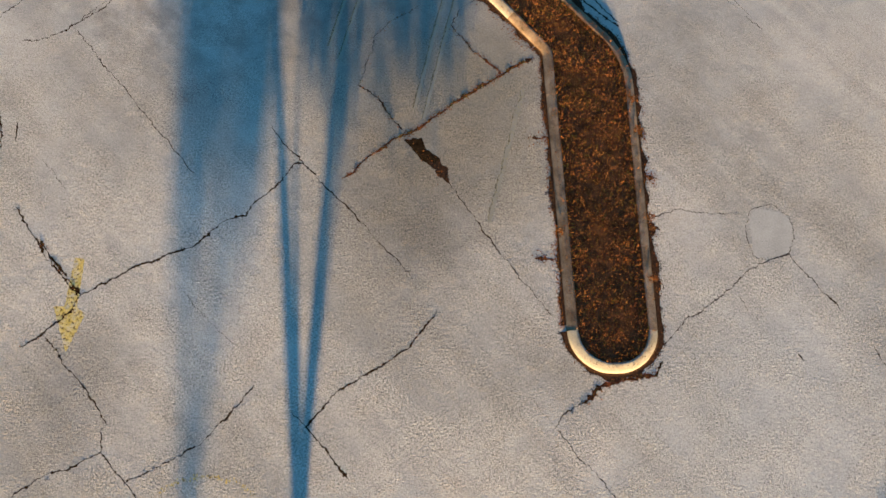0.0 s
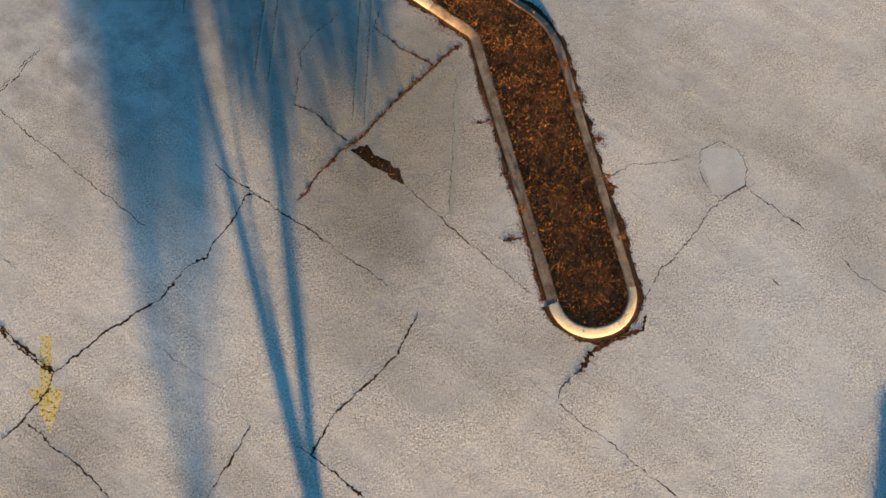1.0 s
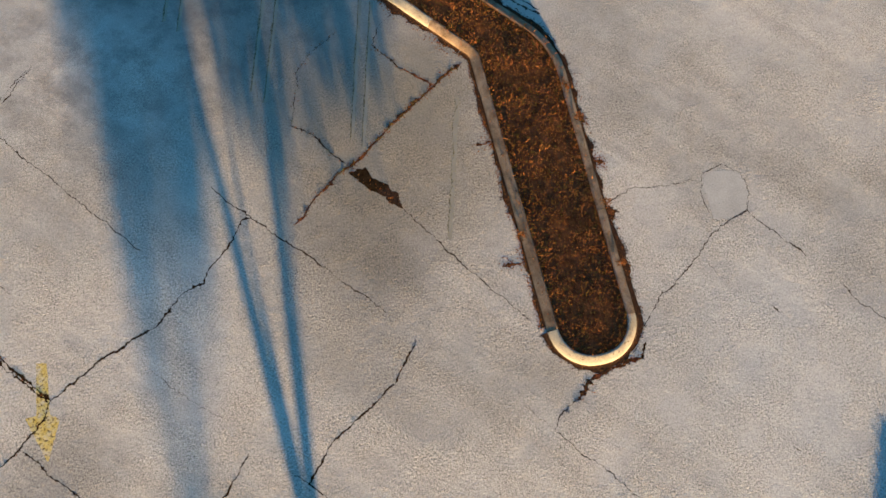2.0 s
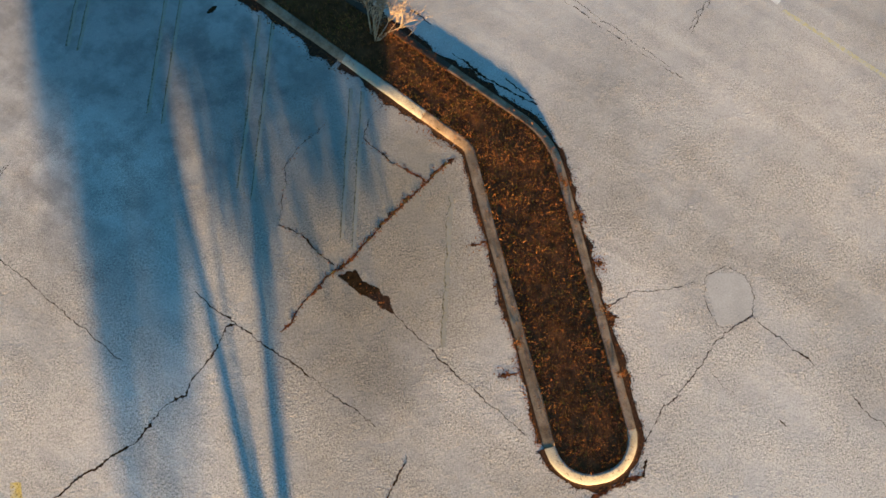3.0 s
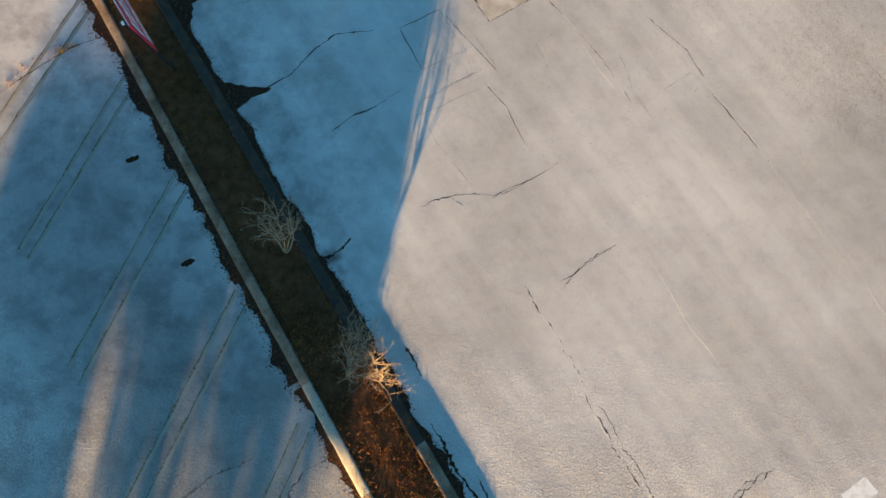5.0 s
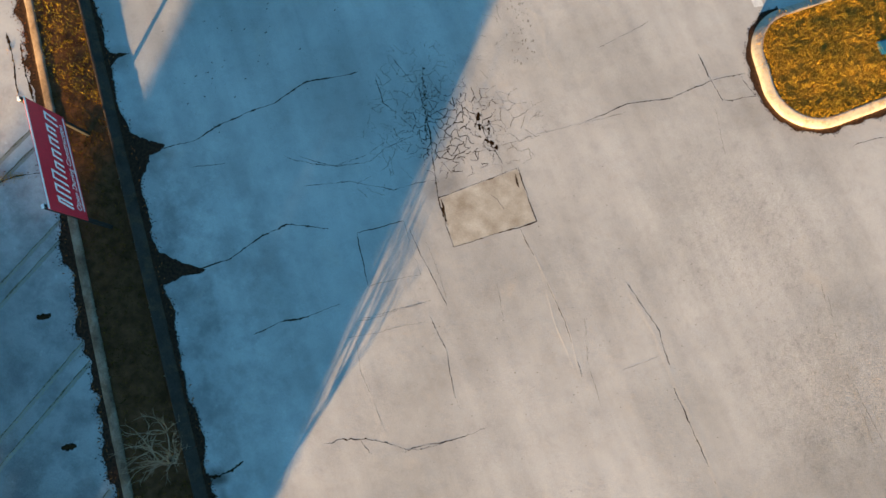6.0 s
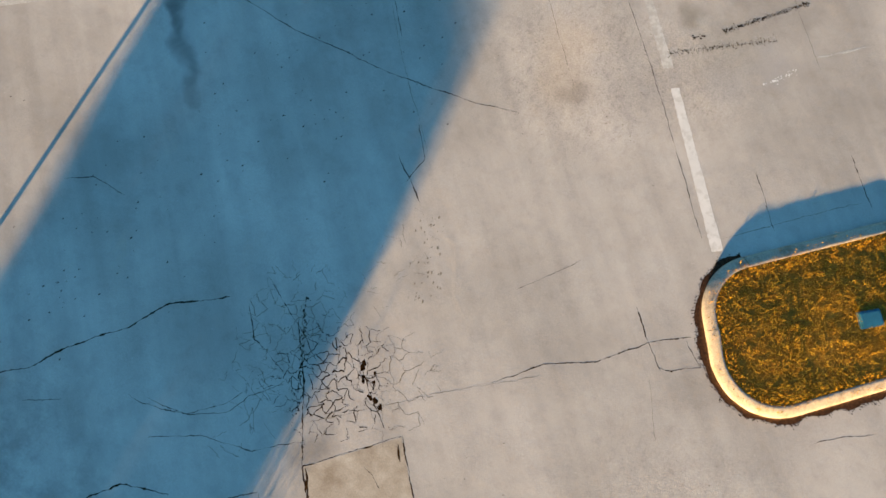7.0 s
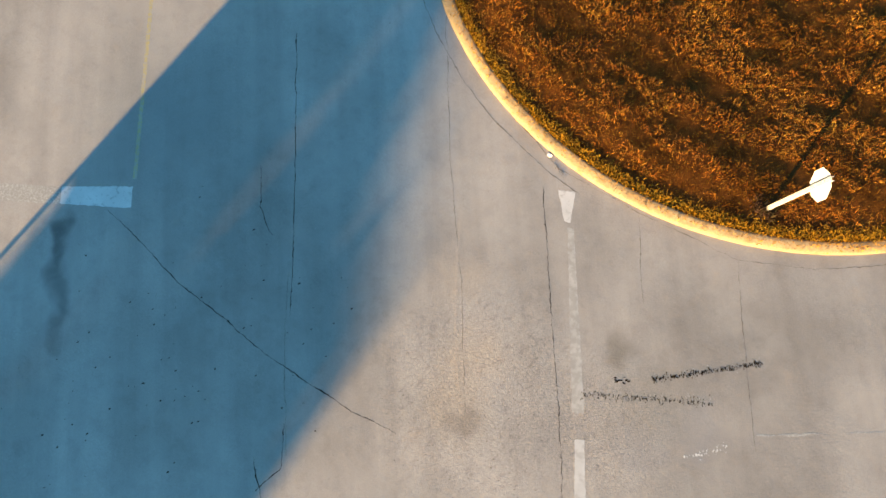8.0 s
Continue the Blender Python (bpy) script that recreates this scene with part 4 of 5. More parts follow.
def speckles(a, b, spread, count, size, mat, name="broken_surface", z=0.001, along=1.8):
    """Pitted, broken-out bits along a line."""
    a, b = Vector(a), Vector(b)
    t = (b - a).normalized()
    side = Vector((-t.y, t.x))
    verts, faces = [], []
    for _ in range(count):
        w = rnd.random()
        c = a.lerp(b, w) + side * rnd.gauss(0, spread) * (0.5 + abs(noise.noise((w * 9, a.x, 0))))
        k, s, n = len(verts), size * rnd.uniform(0.3, 1.3), 5
        spin = rnd.uniform(0, 6.3)
        for q in range(n):
            r = s * rnd.uniform(0.4, 1.0)
            ang = spin + q * 2 * math.pi / n
            d = t * (math.cos(ang) * r * along) + side * (math.sin(ang) * r)
            verts.append((c.x + d.x, c.y + d.y, z))
        faces.append(tuple(range(k, k + n)))
    return mesh_object(name, verts, faces, mat, ground)


speckles((6.75, 38.5), (8.35, 40.25), 0.06, 80, 0.026, FAINT_LINE, along=0.5, z=0.0009)
speckles((6.75, 38.45), (8.35, 40.2), 0.055, 150, 0.034, OLD_EDGE, along=0.5, z=0.0011)
speckles((6.75, 38.45), (8.35, 40.2), 0.04, 190, 0.036, GAP, along=0.45, z=0.0014)
speckles((5.75, 37.35), (8.0, 38.95), 0.08, 90, 0.024, FAINT_LINE, along=0.5, z=0.0009)
speckles((5.75, 37.25), (8.0, 38.85), 0.07, 190, 0.030, OLD_EDGE, along=0.5, z=0.0011)
speckles((5.75, 37.25), (8.0, 38.85), 0.05, 120, 0.030, GAP, along=0.45, z=0.0014)
speckles((8.15, 37.48), (8.73, 38.31), 0.05, 34, 0.035, WHITE_LINE, along=0.7, z=0.0014)
crack(0.05, *((9.07, 38.88), (10.01, 39.68), (11.13, 40.68)), mat=FAINT_LINE, z=0.0012, name="pale_seam")
kerbside = inward(ROUND, -0.30)
crack(0.028, *[kerbside[k] for k in range(292, 345, 6)], mat=TAR)
crack(0.020, *[kerbside[k] + Vector((-0.05, -0.08)) for k in range(318, 400, 7)], mat=TAR)
speckles((6.1, 37.9), (6.4, 38.1), 0.05, 22, 0.025, GAP)
speckles((2.80, 27.25), (3.05, 26.85), 0.04, 12, 0.055, GAP)
speckles((3.15, 27.15), (3.30, 26.85), 0.03, 8, 0.04, GAP)
speckles((3.25, 26.65), (3.65, 26.55), 0.04, 12, 0.05, GAP)
speckles((1.0, 27.9), (2.1, 25.6), 0.05, 90, 0.022, GAP)
speckles((3.3, 29.0), (2.6, 31.0), 0.25, 60, 0.025, TAR)
speckles((3.0, 34.0), (6.0, 37.0), 1.2, 160, 0.012, TAR)
speckles((2.0, 1.0), (14.0, 4.0), 2.0, 350, 0.014, TAR)
speckles((-6.0, 4.0), (3.0, 5.0), 2.5, 350, 0.014, TAR)
speckles((4.0, 20.0), (12.0, 27.0), 2.5, 300, 0.013, TAR)
speckles((-5.0, 24.0), (0.0, 36.0), 2.0, 160, 0.02, GAP)


# ---- painted lines ----
def painted(name, points, mat, label, category="road marking", group="", parent=None, z=0.0005):
    return tagged(slab(name, points, mat, label, category, z, parent, worn=0.011), group=group)


def stripe_points(a, b, width):
    a, b = Vector(a), Vector(b)
    t = (b - a).normalized()
    s = Vector((-t.y, t.x)) * width / 2
    return [a + s, a - s, b - s, b + s]


def bay_line(left, right):
    """A hairpin bay line: two worn stripes with blackened edges."""
    thing = empty("parking_bay_line", "faded yellow hairpin parking line with blackened edges", "road marking", group="parking bay lines")
    for a, b in (left, right):
        stripe = painted("stripe", stripe_points(a, b, 0.10), YELLOW_LINE, "", "", parent=thing)
        pts = resampled([Vector(a) + Vector((-0.05, 0)), Vector(b) + Vector((-0.05, 0))], 0.1, closed=False)
        verts, faces = [], []
        for k, p in enumerate(pts):
            w = 0.013 + 0.03 * max(0, noise.noise((k * 0.21, a[0], 1.0)) + 0.15)
            p = p + Vector((0.02 * noise.noise((k * 0.4, a[1], 6.0)), 0))
            verts += [(p.x - w, p.y, 0.0009), (p.x + w, p.y, 0.0009)]
            if k:
                faces.append((2 * k - 2, 2 * k - 1, 2 * k + 1, 2 * k))
        mesh_object("blackened_edge", verts, faces, OLD_EDGE, stripe)


bay_line(((-7.50, 22.6), (-8.75, 18.2)), ((-7.15, 22.3), (-8.40, 17.9)))
bay_line(((-5.70, 20.5), (-6.97, 15.5)), ((-5.38, 20.3), (-6.67, 15.3)))
bay_line(((-3.66, 18.1), (-4.93, 12.95)), ((-3.30, 17.7), (-4.58, 12.55)))
bay_line(((-1.43, 15.4), (-2.76, 10.25)), ((-1.10, 15.1), (-2.45, 9.85)))
bay_line(((0.75, 12.55), (-0.28, 8.25)), ((1.06, 12.4), (-0.02, 7.95)))
painted("parking_bay_line", stripe_points((2.86, 8.9), (1.76, 4.9), 0.13), YELLOW_LINE, "nearly worn-off single parking line", group="parking bay lines")
crack(0.03, (2.80, 8.9), (2.25, 6.9), (1.70, 4.9), mat=OLD_EDGE, z=0.0009, name="blackened_edge")
painted("lane_line", stripe_points((13.77, 12.45), (17.6, 7.8), 0.12), LANE_YELLOW, "worn yellow lane line")
painted("white_mark", ((13.41, 13.02), (13.65, 12.65), (14.28, 13.20), (13.97, 13.50)), THIN_WHITE, "square white paint mark on the paving")
painted("stop_bar", ((6.21, 36.43), (6.38, 36.54), (8.88, 33.30), (8.65, 33.15)), THIN_WHITE, "wide worn white stop bar")
painted("stop_bar", ((2.68, 40.55), (3.0, 40.76), (3.35, 40.1), (3.22, 40.05)), WHITE_LINE, "tapering end of a worn white bar")
painted("stop_bar", ((3.36, 39.98), (3.48, 40.06), (6.06, 36.97), (5.84, 36.83)), GHOST_WHITE, "nearly worn-off white bar")
painted("white_bar", ((-5.11, 34.46), (-4.77, 34.06), (-6.16, 33.08), (-6.43, 33.40)), WHITE_LINE, "short white painted bar with square ends")
painted("white_bar", ((-6.44, 33.39), (-6.18, 33.07), (-10.4, 30.02), (-10.7, 30.38)), FAINT_LINE, "ghost of a long white bar")
painted("lane_line", stripe_points((-5.20, 34.62), (-9.4, 39.7), 0.09), LANE_YELLOW, "thin worn yellow line")
painted("direction_arrow", ((-9.15, 3.95), (-8.88, 3.90), (-8.90, 2.62), (-8.66, 2.46), (-9.02, 1.50), (-9.50, 2.66), (-9.22, 2.66)), ARROW_PAINT, "flaking yellow arrow painted on the paving")
for a, b, count in (((-6.34, -1.82), (-5.83, -1.55), 26), ((-5.83, -1.55), (-5.17, -1.46), 34), ((-5.17, -1.46), (-4.48, -1.62), 34), ((-4.48, -1.62), (-4.03, -1.92), 26)):
    speckles(a, b, 0.05, count, 0.035, ARROW_PAINT, name="paint_flakes", z=0.0012, along=0.9)


# ---- dirt, leaves and weeds ----
def debris(loop, first, last, reach, label):
    """A ragged band of rotted litter in the angle of kerb and paving."""
    out = inward(loop, -1.0)
    verts, faces, row = [], [], []
    for k in range(first, last - 1):
        for e in (0.0, 0.25, 0.5, 0.75):
            p, o = loop[k].lerp(loop[k + 1], e), out[k].lerp(out[k + 1], e)
            d = (o - p).normalized()
            w = reach * (0.45 + 0.9 * max(0.0, noise.noise((p.x * 0.9, p.y * 0.9, 4)) + 0.3) + 0.75 * noise.noise((p.x * 2.6, p.y * 2.6, 8)) + 0.16 * noise.noise((p.x * 11, p.y * 11, 2)) + 0.03 * rnd.uniform(-1, 1))
            row.append((p, d, max(0.025, w)))
    for k, (p, d, w) in enumerate(row):
        for e, z in ((-0.012, 0.028), (0.3 * w, 0.007), (0.65 * w, 0.0022), (w, 0.0008)):
            q = p + d * e
            verts.append((q.x, q.y, z))
        if k:
            faces += [(4 * k - 4 + j, 4 * k + j, 4 * k + j + 1, 4 * k - 3 + j) for j in range(3)]
    for _ in range(len(row) * 3):
        p, d, w = row[rnd.randrange(len(row))]
        c = p + d * (w * rnd.uniform(0.6, 1.25 + 0.5 * rnd.random() ** 3))
        r0, spin, long = rnd.uniform(0.005, 0.018), rnd.uniform(0, 6.3), rnd.uniform(1, 2.2)
        k1 = len(verts)
        for q in range(6):
            r = r0 * rnd.uniform(0.5, 1.2)
            verts.append((c.x + r * long * math.cos(spin + q * 1.047), c.y + r * math.sin(spin + q * 1.047), 0.0010 + 0.00003 * (k1 % 17)))
        faces.append(tuple(range(k1 + 5, k1 - 1, -1)))
    ob = mesh_object("leaf_litter", verts, [f[::-1] for f in faces], LITTER)
    tagged(ob, label, "leaf litter", kind="stuff")


def kerb_spots(loop, first, last, count, near, far):
    """Places in the gutter beside a kerb."""
    out = inward(loop, -1.0)
    ks = rng.integers(first, last, count)
    d = near + (far - near) * rng.uniform(0, 1, count) ** 2
    xs = np.array([loop[k].x + (out[k].x - loop[k].x) * e for k, e in zip(ks, d)]) + rng.uniform(-0.06, 0.06, count)
    ys = np.array([loop[k].y + (out[k].y - loop[k].y) * e for k, e in zip(ks, d)]) + rng.uniform(-0.06, 0.06, count)
    dense = np.array([noise.noise((x * 1.4, y * 1.4, 6.0)) for x, y in zip(xs, ys)]) > rng.uniform(-0.6, 0.5, count)
    return xs[dense], ys[dense]


M_ALL = len(MEDIAN)
NEAR = [k for k, p in enumerate(MEDIAN) if p.y < 32]
RIGHT_END = max(k for k in NEAR if k < M_ALL * 0.6)
LEFT_START = min(k for k in NEAR if k > M_ALL * 0.5)
debris(MEDIAN, 0, RIGHT_END, 0.17, "dark rotted leaf litter along the kerb")
BEND = min(k for k in range(LEFT_START, M_ALL) if MEDIAN[k].y < 10.3 and MEDIAN[k].x > 3)
TURN = min(k for k in range(LEFT_START, BEND) if MEDIAN[k].y < 13.4)
debris(MEDIAN, LEFT_START, TURN, 0.27, "dark rotted leaf litter along the kerb")
debris(MEDIAN, TURN, BEND + 1, 0.20, "dark rotted leaf litter along the kerb")
debris(MEDIAN, BEND, M_ALL - 1, 0.14, "dark rotted leaf litter along the kerb")
for first, last, count, far in ((0, RIGHT_END, 1500, 0.22), (LEFT_START, BEND, 2600, 0.32), (BEND, M_ALL - 1, 1300, 0.16)):
    xs, ys = kerb_spots(MEDIAN, first, last, count, 0.0, far)
    tagged(flat_leaves("gutter_leaves", xs, ys, np.full(len(xs), 0.001), 0.03, LEAVES, rng, "rust-brown fallen leaves in the gutter", tilt=0.14), category="fallen leaves")
    xs, ys = kerb_spots(MEDIAN, first, last, count, 0.0, far * 0.8)
    tagged(blades_mesh("gutter_weeds", xs, ys, np.zeros(len(xs)), rng.uniform(0.004, 0.014, len(xs)), rng.uniform(0.010, 0.025, len(xs)), 2.0, WEED, rng, label="dry weeds along the kerb"), category="weeds")
debris(ISLAND, 0, 70, 0.14, "dark dirt along the kerb")
xs, ys = scatter(MEDIAN, 17000, rng)
ok = (ys < 14.6) & (np.array([noise.noise((x * 1.1, y * 1.1, 9.0)) for x, y in zip(xs, ys)]) > rng.uniform(-0.7, 0.55, len(xs)))
xs, ys = xs[ok], ys[ok]
tagged(flat_leaves("median_leaves", xs, ys, soil_height(xs, ys, MEDIAN, 0.05) + rng.uniform(0.010, 0.035, len(xs)), 0.017, DULL_LEAVES, rng, "rust-brown leaves lying in the dead grass", tilt=0.5), category="fallen leaves")


def tufts(count, spread, tall, *points, leaves=0, mat=None):
    """Weeds rooted along a crack, in clumps."""
    line = resampled([Vector(p) for p in points], 0.04, closed=False)
    ahead = [(line[min(k + 1, len(line) - 1)] - line[max(k - 1, 0)]).normalized() for k in range(len(line))]
    line = [wander(p, Vector((-t.y, t.x))) for p, t in zip(line, ahead)]
    seed = rnd.uniform(0, 50)
    ks = rng.integers(0, len(line), count)
    keep = np.array([noise.noise((k * 0.16, seed, 0)) for k in ks]) > rng.uniform(-0.1, 0.4, count)
    ks = ks[keep]
    n = len(ks)
    xs = np.array([line[k].x for k in ks]) + rng.normal(0, spread, n)
    ys = np.array([line[k].y for k in ks]) + rng.normal(0, spread, n)
    if leaves > 30:
        crack(spread * 2.8, *points, mat=LITTER, z=0.0010, name="crack_litter")
        crack(spread * 1.8, *points, mat=DEAD, z=0.0013, name="crack_litter")
    tall *= 0.38
    tagged(blades_mesh("crack_weeds", xs, ys, np.zeros(n), tall * rng.uniform(0.3, 1.2, n), rng.uniform(0.010, 0.025, n), 1.2, mat or WEED, rng, label="dry weeds rooted in a crack"), category="weeds")
    if leaves:
        ks = rng.integers(0, len(line), leaves)
        xs = np.array([line[k].x for k in ks]) + rng.normal(0, spread * 1.6, leaves)
        ys = np.array([line[k].y for k in ks]) + rng.normal(0, spread * 1.6, leaves)
        tagged(flat_leaves("crack_leaves", xs, ys, np.full(leaves, 0.001), 0.026, LEAVES, rng, "rust-brown leaves caught in a crack", tilt=0.14), category="fallen leaves")


CLUMP = flecked("dark_crack_weeds", (0.030, 0.018, 0.014), (0.065, 0.036, 0.028), (0.045, 0.040, 0.018), (0.085, 0.045, 0.030), patchy=0.0)


def clumps(gap, size, *points):
    """Small dark bushes of weeds, spaced out along a crack."""
    line = resampled([Vector(p) for p in points], 0.04, closed=False)
    ahead = [(line[min(k + 1, len(line) - 1)] - line[max(k - 1, 0)]).normalized() for k in range(len(line))]
    line = [wander(p, Vector((-t.y, t.x))) for p, t in zip(line, ahead)]
    xs, ys, hs, k = [], [], [], rnd.uniform(0, gap) / 0.04
    while k < len(line):
        at, reach = line[int(k)], size * rnd.uniform(0.3, 1.1) ** 1.3
        n = int(30 + 900 * reach)
        xs.append(at.x + rng.normal(0, reach * 0.5, n))
        ys.append(at.y + rng.normal(0, reach * 0.5, n))
        hs.append(rng.uniform(0.04, 0.16, n) * reach)
        k += gap * rnd.uniform(0.35, 1.7) / 0.04
    if xs:
        xs, ys, hs = np.concatenate(xs), np.concatenate(ys), np.concatenate(hs)
        tagged(blades_mesh("crack_weeds", xs, ys, np.zeros(len(xs)), hs, rng.uniform(0.010, 0.024, len(xs)), 1.6, CLUMP, rng, label="small dark bushes of weeds in a crack"), category="weeds")


clumps(0.42, 0.055, (-8.84, 2.98), (-7.37, 3.77), (-6.05, 4.28), (-5.32, 4.98), (-4.61, 5.46), (-3.57, 6.55), (-3.33, 6.58))
clumps(0.22, 0.085, (-2.22, 6.18), (-1.41, 6.86), (-0.78, 7.34), (-0.06, 7.72), (0.70, 8.29), (1.68, 9.03), (3.15, 9.89))
clumps(0.25, 0.070, (-1.88, 9.02), (-1.37, 8.64), (-0.58, 7.56))
clumps(0.25, 0.060, (-1.88, 9.02), (-1.60, 9.81), (-1.44, 10.55), (-0.99, 11.05), (-0.22, 11.59))
clumps(0.24, 0.080, (-10.90, 5.32), (-10.15, 4.43), (-9.61, 3.80), (-8.84, 2.98))
clumps(0.30, 0.070, (-8.84, 2.98), (-9.16, 2.42), (-9.62, 1.95), (-10.18, 1.63))
clumps(0.34, 0.055, (-9.62, 1.95), (-9.00, 1.17), (-8.30, 0.49), (-7.86, -0.16), (-7.84, -0.88), (-8.55, -1.26), (-9.78, -1.88))
clumps(0.36, 0.060, (0.35, 2.50), (-0.38, 1.56), (-1.45, 0.89), (-2.09, 0.52), (-2.91, -0.35))
clumps(0.45, 0.045, (-4.23, 0.65), (-4.79, -0.02), (-5.48, -0.77), (-6.15, -1.09), (-7.17, -1.59))
clumps(0.40, 0.035, (-2.91, -0.35), (-2.34, -0.96), (-1.84, -1.61))
clumps(0.40, 0.035, (-3.33, 6.58), (-2.18, 5.42), (-1.14, 4.31), (-0.26, 3.33))
clumps(0.45, 0.035, (-10.10, 10.75), (-9.19, 9.65), (-8.16, 8.47), (-7.16, 7.32), (-6.25, 6.26))
clumps(0.35, 0.045, (3.25, -0.45), (3.74, -1.04), (4.29, -1.64), (5.02, -2.54))
clumps(0.20, 0.080, (6.12, 1.18), (5.93, 0.80), (5.09, 0.73), (4.51, 0.56), (4.01, 0.16), (3.53, -0.13))
clumps(0.22, 0.070, (0.83, 11.00), (1.33, 10.26), (1.96, 9.65), (2.32, 9.34))
tufts(1100, 0.035, 0.10, (-0.78, 7.34), (-0.06, 7.72), (0.70, 8.29), (1.68, 9.03), (3.15, 9.89), leaves=320)
tufts(420, 0.03, 0.08, (-2.22, 6.18), (-1.41, 6.86), (-0.78, 7.34), leaves=60)
tufts(300, 0.03, 0.08, (-1.88, 9.02), (-1.37, 8.64), (-0.58, 7.56), leaves=20)
tufts(260, 0.03, 0.08, (-1.88, 9.02), (-1.60, 9.81), (-1.44, 10.55), (-0.99, 11.05), (-0.22, 11.59), leaves=20)


def litter_patch(points, mat, label):
    """A ragged flat patch of rotted litter."""
    pts = resampled([Vector(p) for p in points], 0.03)
    mid = sum(pts, Vector((0, 0))) / len(pts)
    verts = [(mid.x, mid.y, 0.0014)]
    for p in pts:
        q = p + (p - mid).normalized() * (0.06 * noise.noise((p.x * 6, p.y * 6, 0)) + 0.05 * noise.noise((p.x * 21, p.y * 21, 4)))
        verts.append((q.x, q.y, 0.0012))
    n = len(pts)
    ob = mesh_object("litter_patch", verts, [(0, k + 1, (k + 1) % n + 1) for k in range(n)], mat)
    return tagged(ob, label, "leaf litter", kind="stuff")


litter_patch(((-0.56, 7.31), (-0.07, 7.37), (0.06, 7.05), (0.43, 6.75), (0.52, 6.38), (-0.04, 6.67)), WEDGE, "olive-brown rotted litter in a broken corner")
litter_patch(((-0.05, 6.82), (0.42, 6.69), (0.65, 6.48), (0.72, 5.97), (0.35, 6.29)), LITTER, "dark rotted litter in a broken corner")
tufts(900, 0.06, 0.05, (-0.5, 7.3), (0.1, 6.75), (0.6, 6.15), leaves=30, mat=CLUMP)
for corner in (((-5.52, 23.26), (-4.92, 23.21), (-4.26, 23.29), (-4.28, 23.11), (-4.48, 22.87), (-4.39, 22.39), (-4.38, 22.05), (-4.63, 22.20), (-5.07, 22.71)), ((-3.27, 20.74), (-2.42, 20.73), (-1.84, 20.79), (-1.92, 20.63), (-2.22, 20.44), (-2.50, 20.12), (-2.80, 20.10)), ((-6.95, 24.96), (-6.33, 25.20), (-6.54, 24.98), (-6.58, 24.74), (-6.62, 24.62))):
    litter_patch(corner, LITTER, "dark rotted litter washed against the kerb")
tufts(1600, 0.07, 0.11, (-8.90, 19.37), (-8.33, 20.30), (-7.76, 20.77), (-6.87, 21.41), leaves=30, mat=FRINGE)
tufts(420, 0.05, 0.08, (-9.64, 24.45), (-8.90, 23.63), (-8.38, 22.94), mat=FRINGE)
tufts(420, 0.035, 0.07, *((0.83, 11.00), (1.33, 10.26), (1.96, 9.65), (2.32, 9.34)), leaves=45)
tufts(320, 0.03, 0.07, (-10.15, 4.43), (-9.61, 3.80), (-8.84, 2.98), leaves=20)
tufts(260, 0.03, 0.06, (-8.84, 2.98), (-9.16, 2.42), (-9.62, 1.95), (-10.18, 1.63), leaves=10)
tufts(300, 0.02, 0.05, (-8.84, 2.98), (-6.05, 4.28), (-4.61, 5.46), (-3.33, 6.58))
tufts(260, 0.02, 0.05, (0.35, 2.50), (-0.38, 1.56), (-2.09, 0.52), leaves=14)
tufts(160, 0.02, 0.05, (-4.23, 0.65), (-4.79, -0.02), (-5.48, -0.77))
tufts(200, 0.02, 0.05, (-9.62, 1.95), (-9.00, 1.17), (-8.30, 0.49))
tufts(500, 0.05, 0.08, (5.93, 0.80), (5.09, 0.73), (4.51, 0.56), (4.01, 0.16), leaves=60)
tufts(320, 0.07, 0.045, (2.96, 3.87), (3.55, 3.86), leaves=50)
tufts(260, 0.06, 0.045, (3.05, 7.38), (3.5, 7.38), leaves=40)
tufts(320, 0.08, 0.045, (6.15, 6.25), (6.42, 6.2), leaves=120)
tufts(300, 0.08, 0.045, (6.15, 8.1), (6.2, 9.0), leaves=20)
tufts(120, 0.06, 0.08, (6.15, 7.4), (6.2, 7.6), leaves=50)
tufts(120, 0.06, 0.08, (6.15, 4.5), (6.2, 4.9), leaves=50)
tufts(300, 0.05, 0.06, (0.7, 16.55), (1.04, 17.03))
for x, y in ((-4.89, 18.25), (-2.80, 15.86)):
    litter_patch([(x + 0.15 * math.cos(a * 0.52) - 0.05 * math.sin(a * 0.52), y + 0.10 * math.cos(a * 0.52) + 0.07 * math.sin(a * 0.52)) for a in range(12)], GAP, "dark clump of wet leaves on the paving")
for a, b in (((-3.0, 20.42), (-2.45, 20.56)), ((-5.1, 23.02), (-4.4, 23.14)), ((-6.7, 24.98), (-6.3, 25.17))):
    tufts(260, 0.08, 0.05, a, b)
tufts(200, 0.03, 0.05, (2.0, 41.1), (2.6, 40.9))

# small heaps of leaves on the kerb
for x, y in ((5.92, 8.54), (6.02, 7.59), (6.1, 5.0), (6.06, 3.3), (3.62, 4.6)):
    spots = rng.normal(0, 0.07, (70, 2))
    tagged(flat_leaves("leaf_heap", x + spots[:, 0], y + spots[:, 1], 0.15 + rng.uniform(0, 0.025, 70), 0.03, LEAVES, rng, "heap of rust-brown leaves caught on the kerb", tilt=0.3), category="fallen leaves")

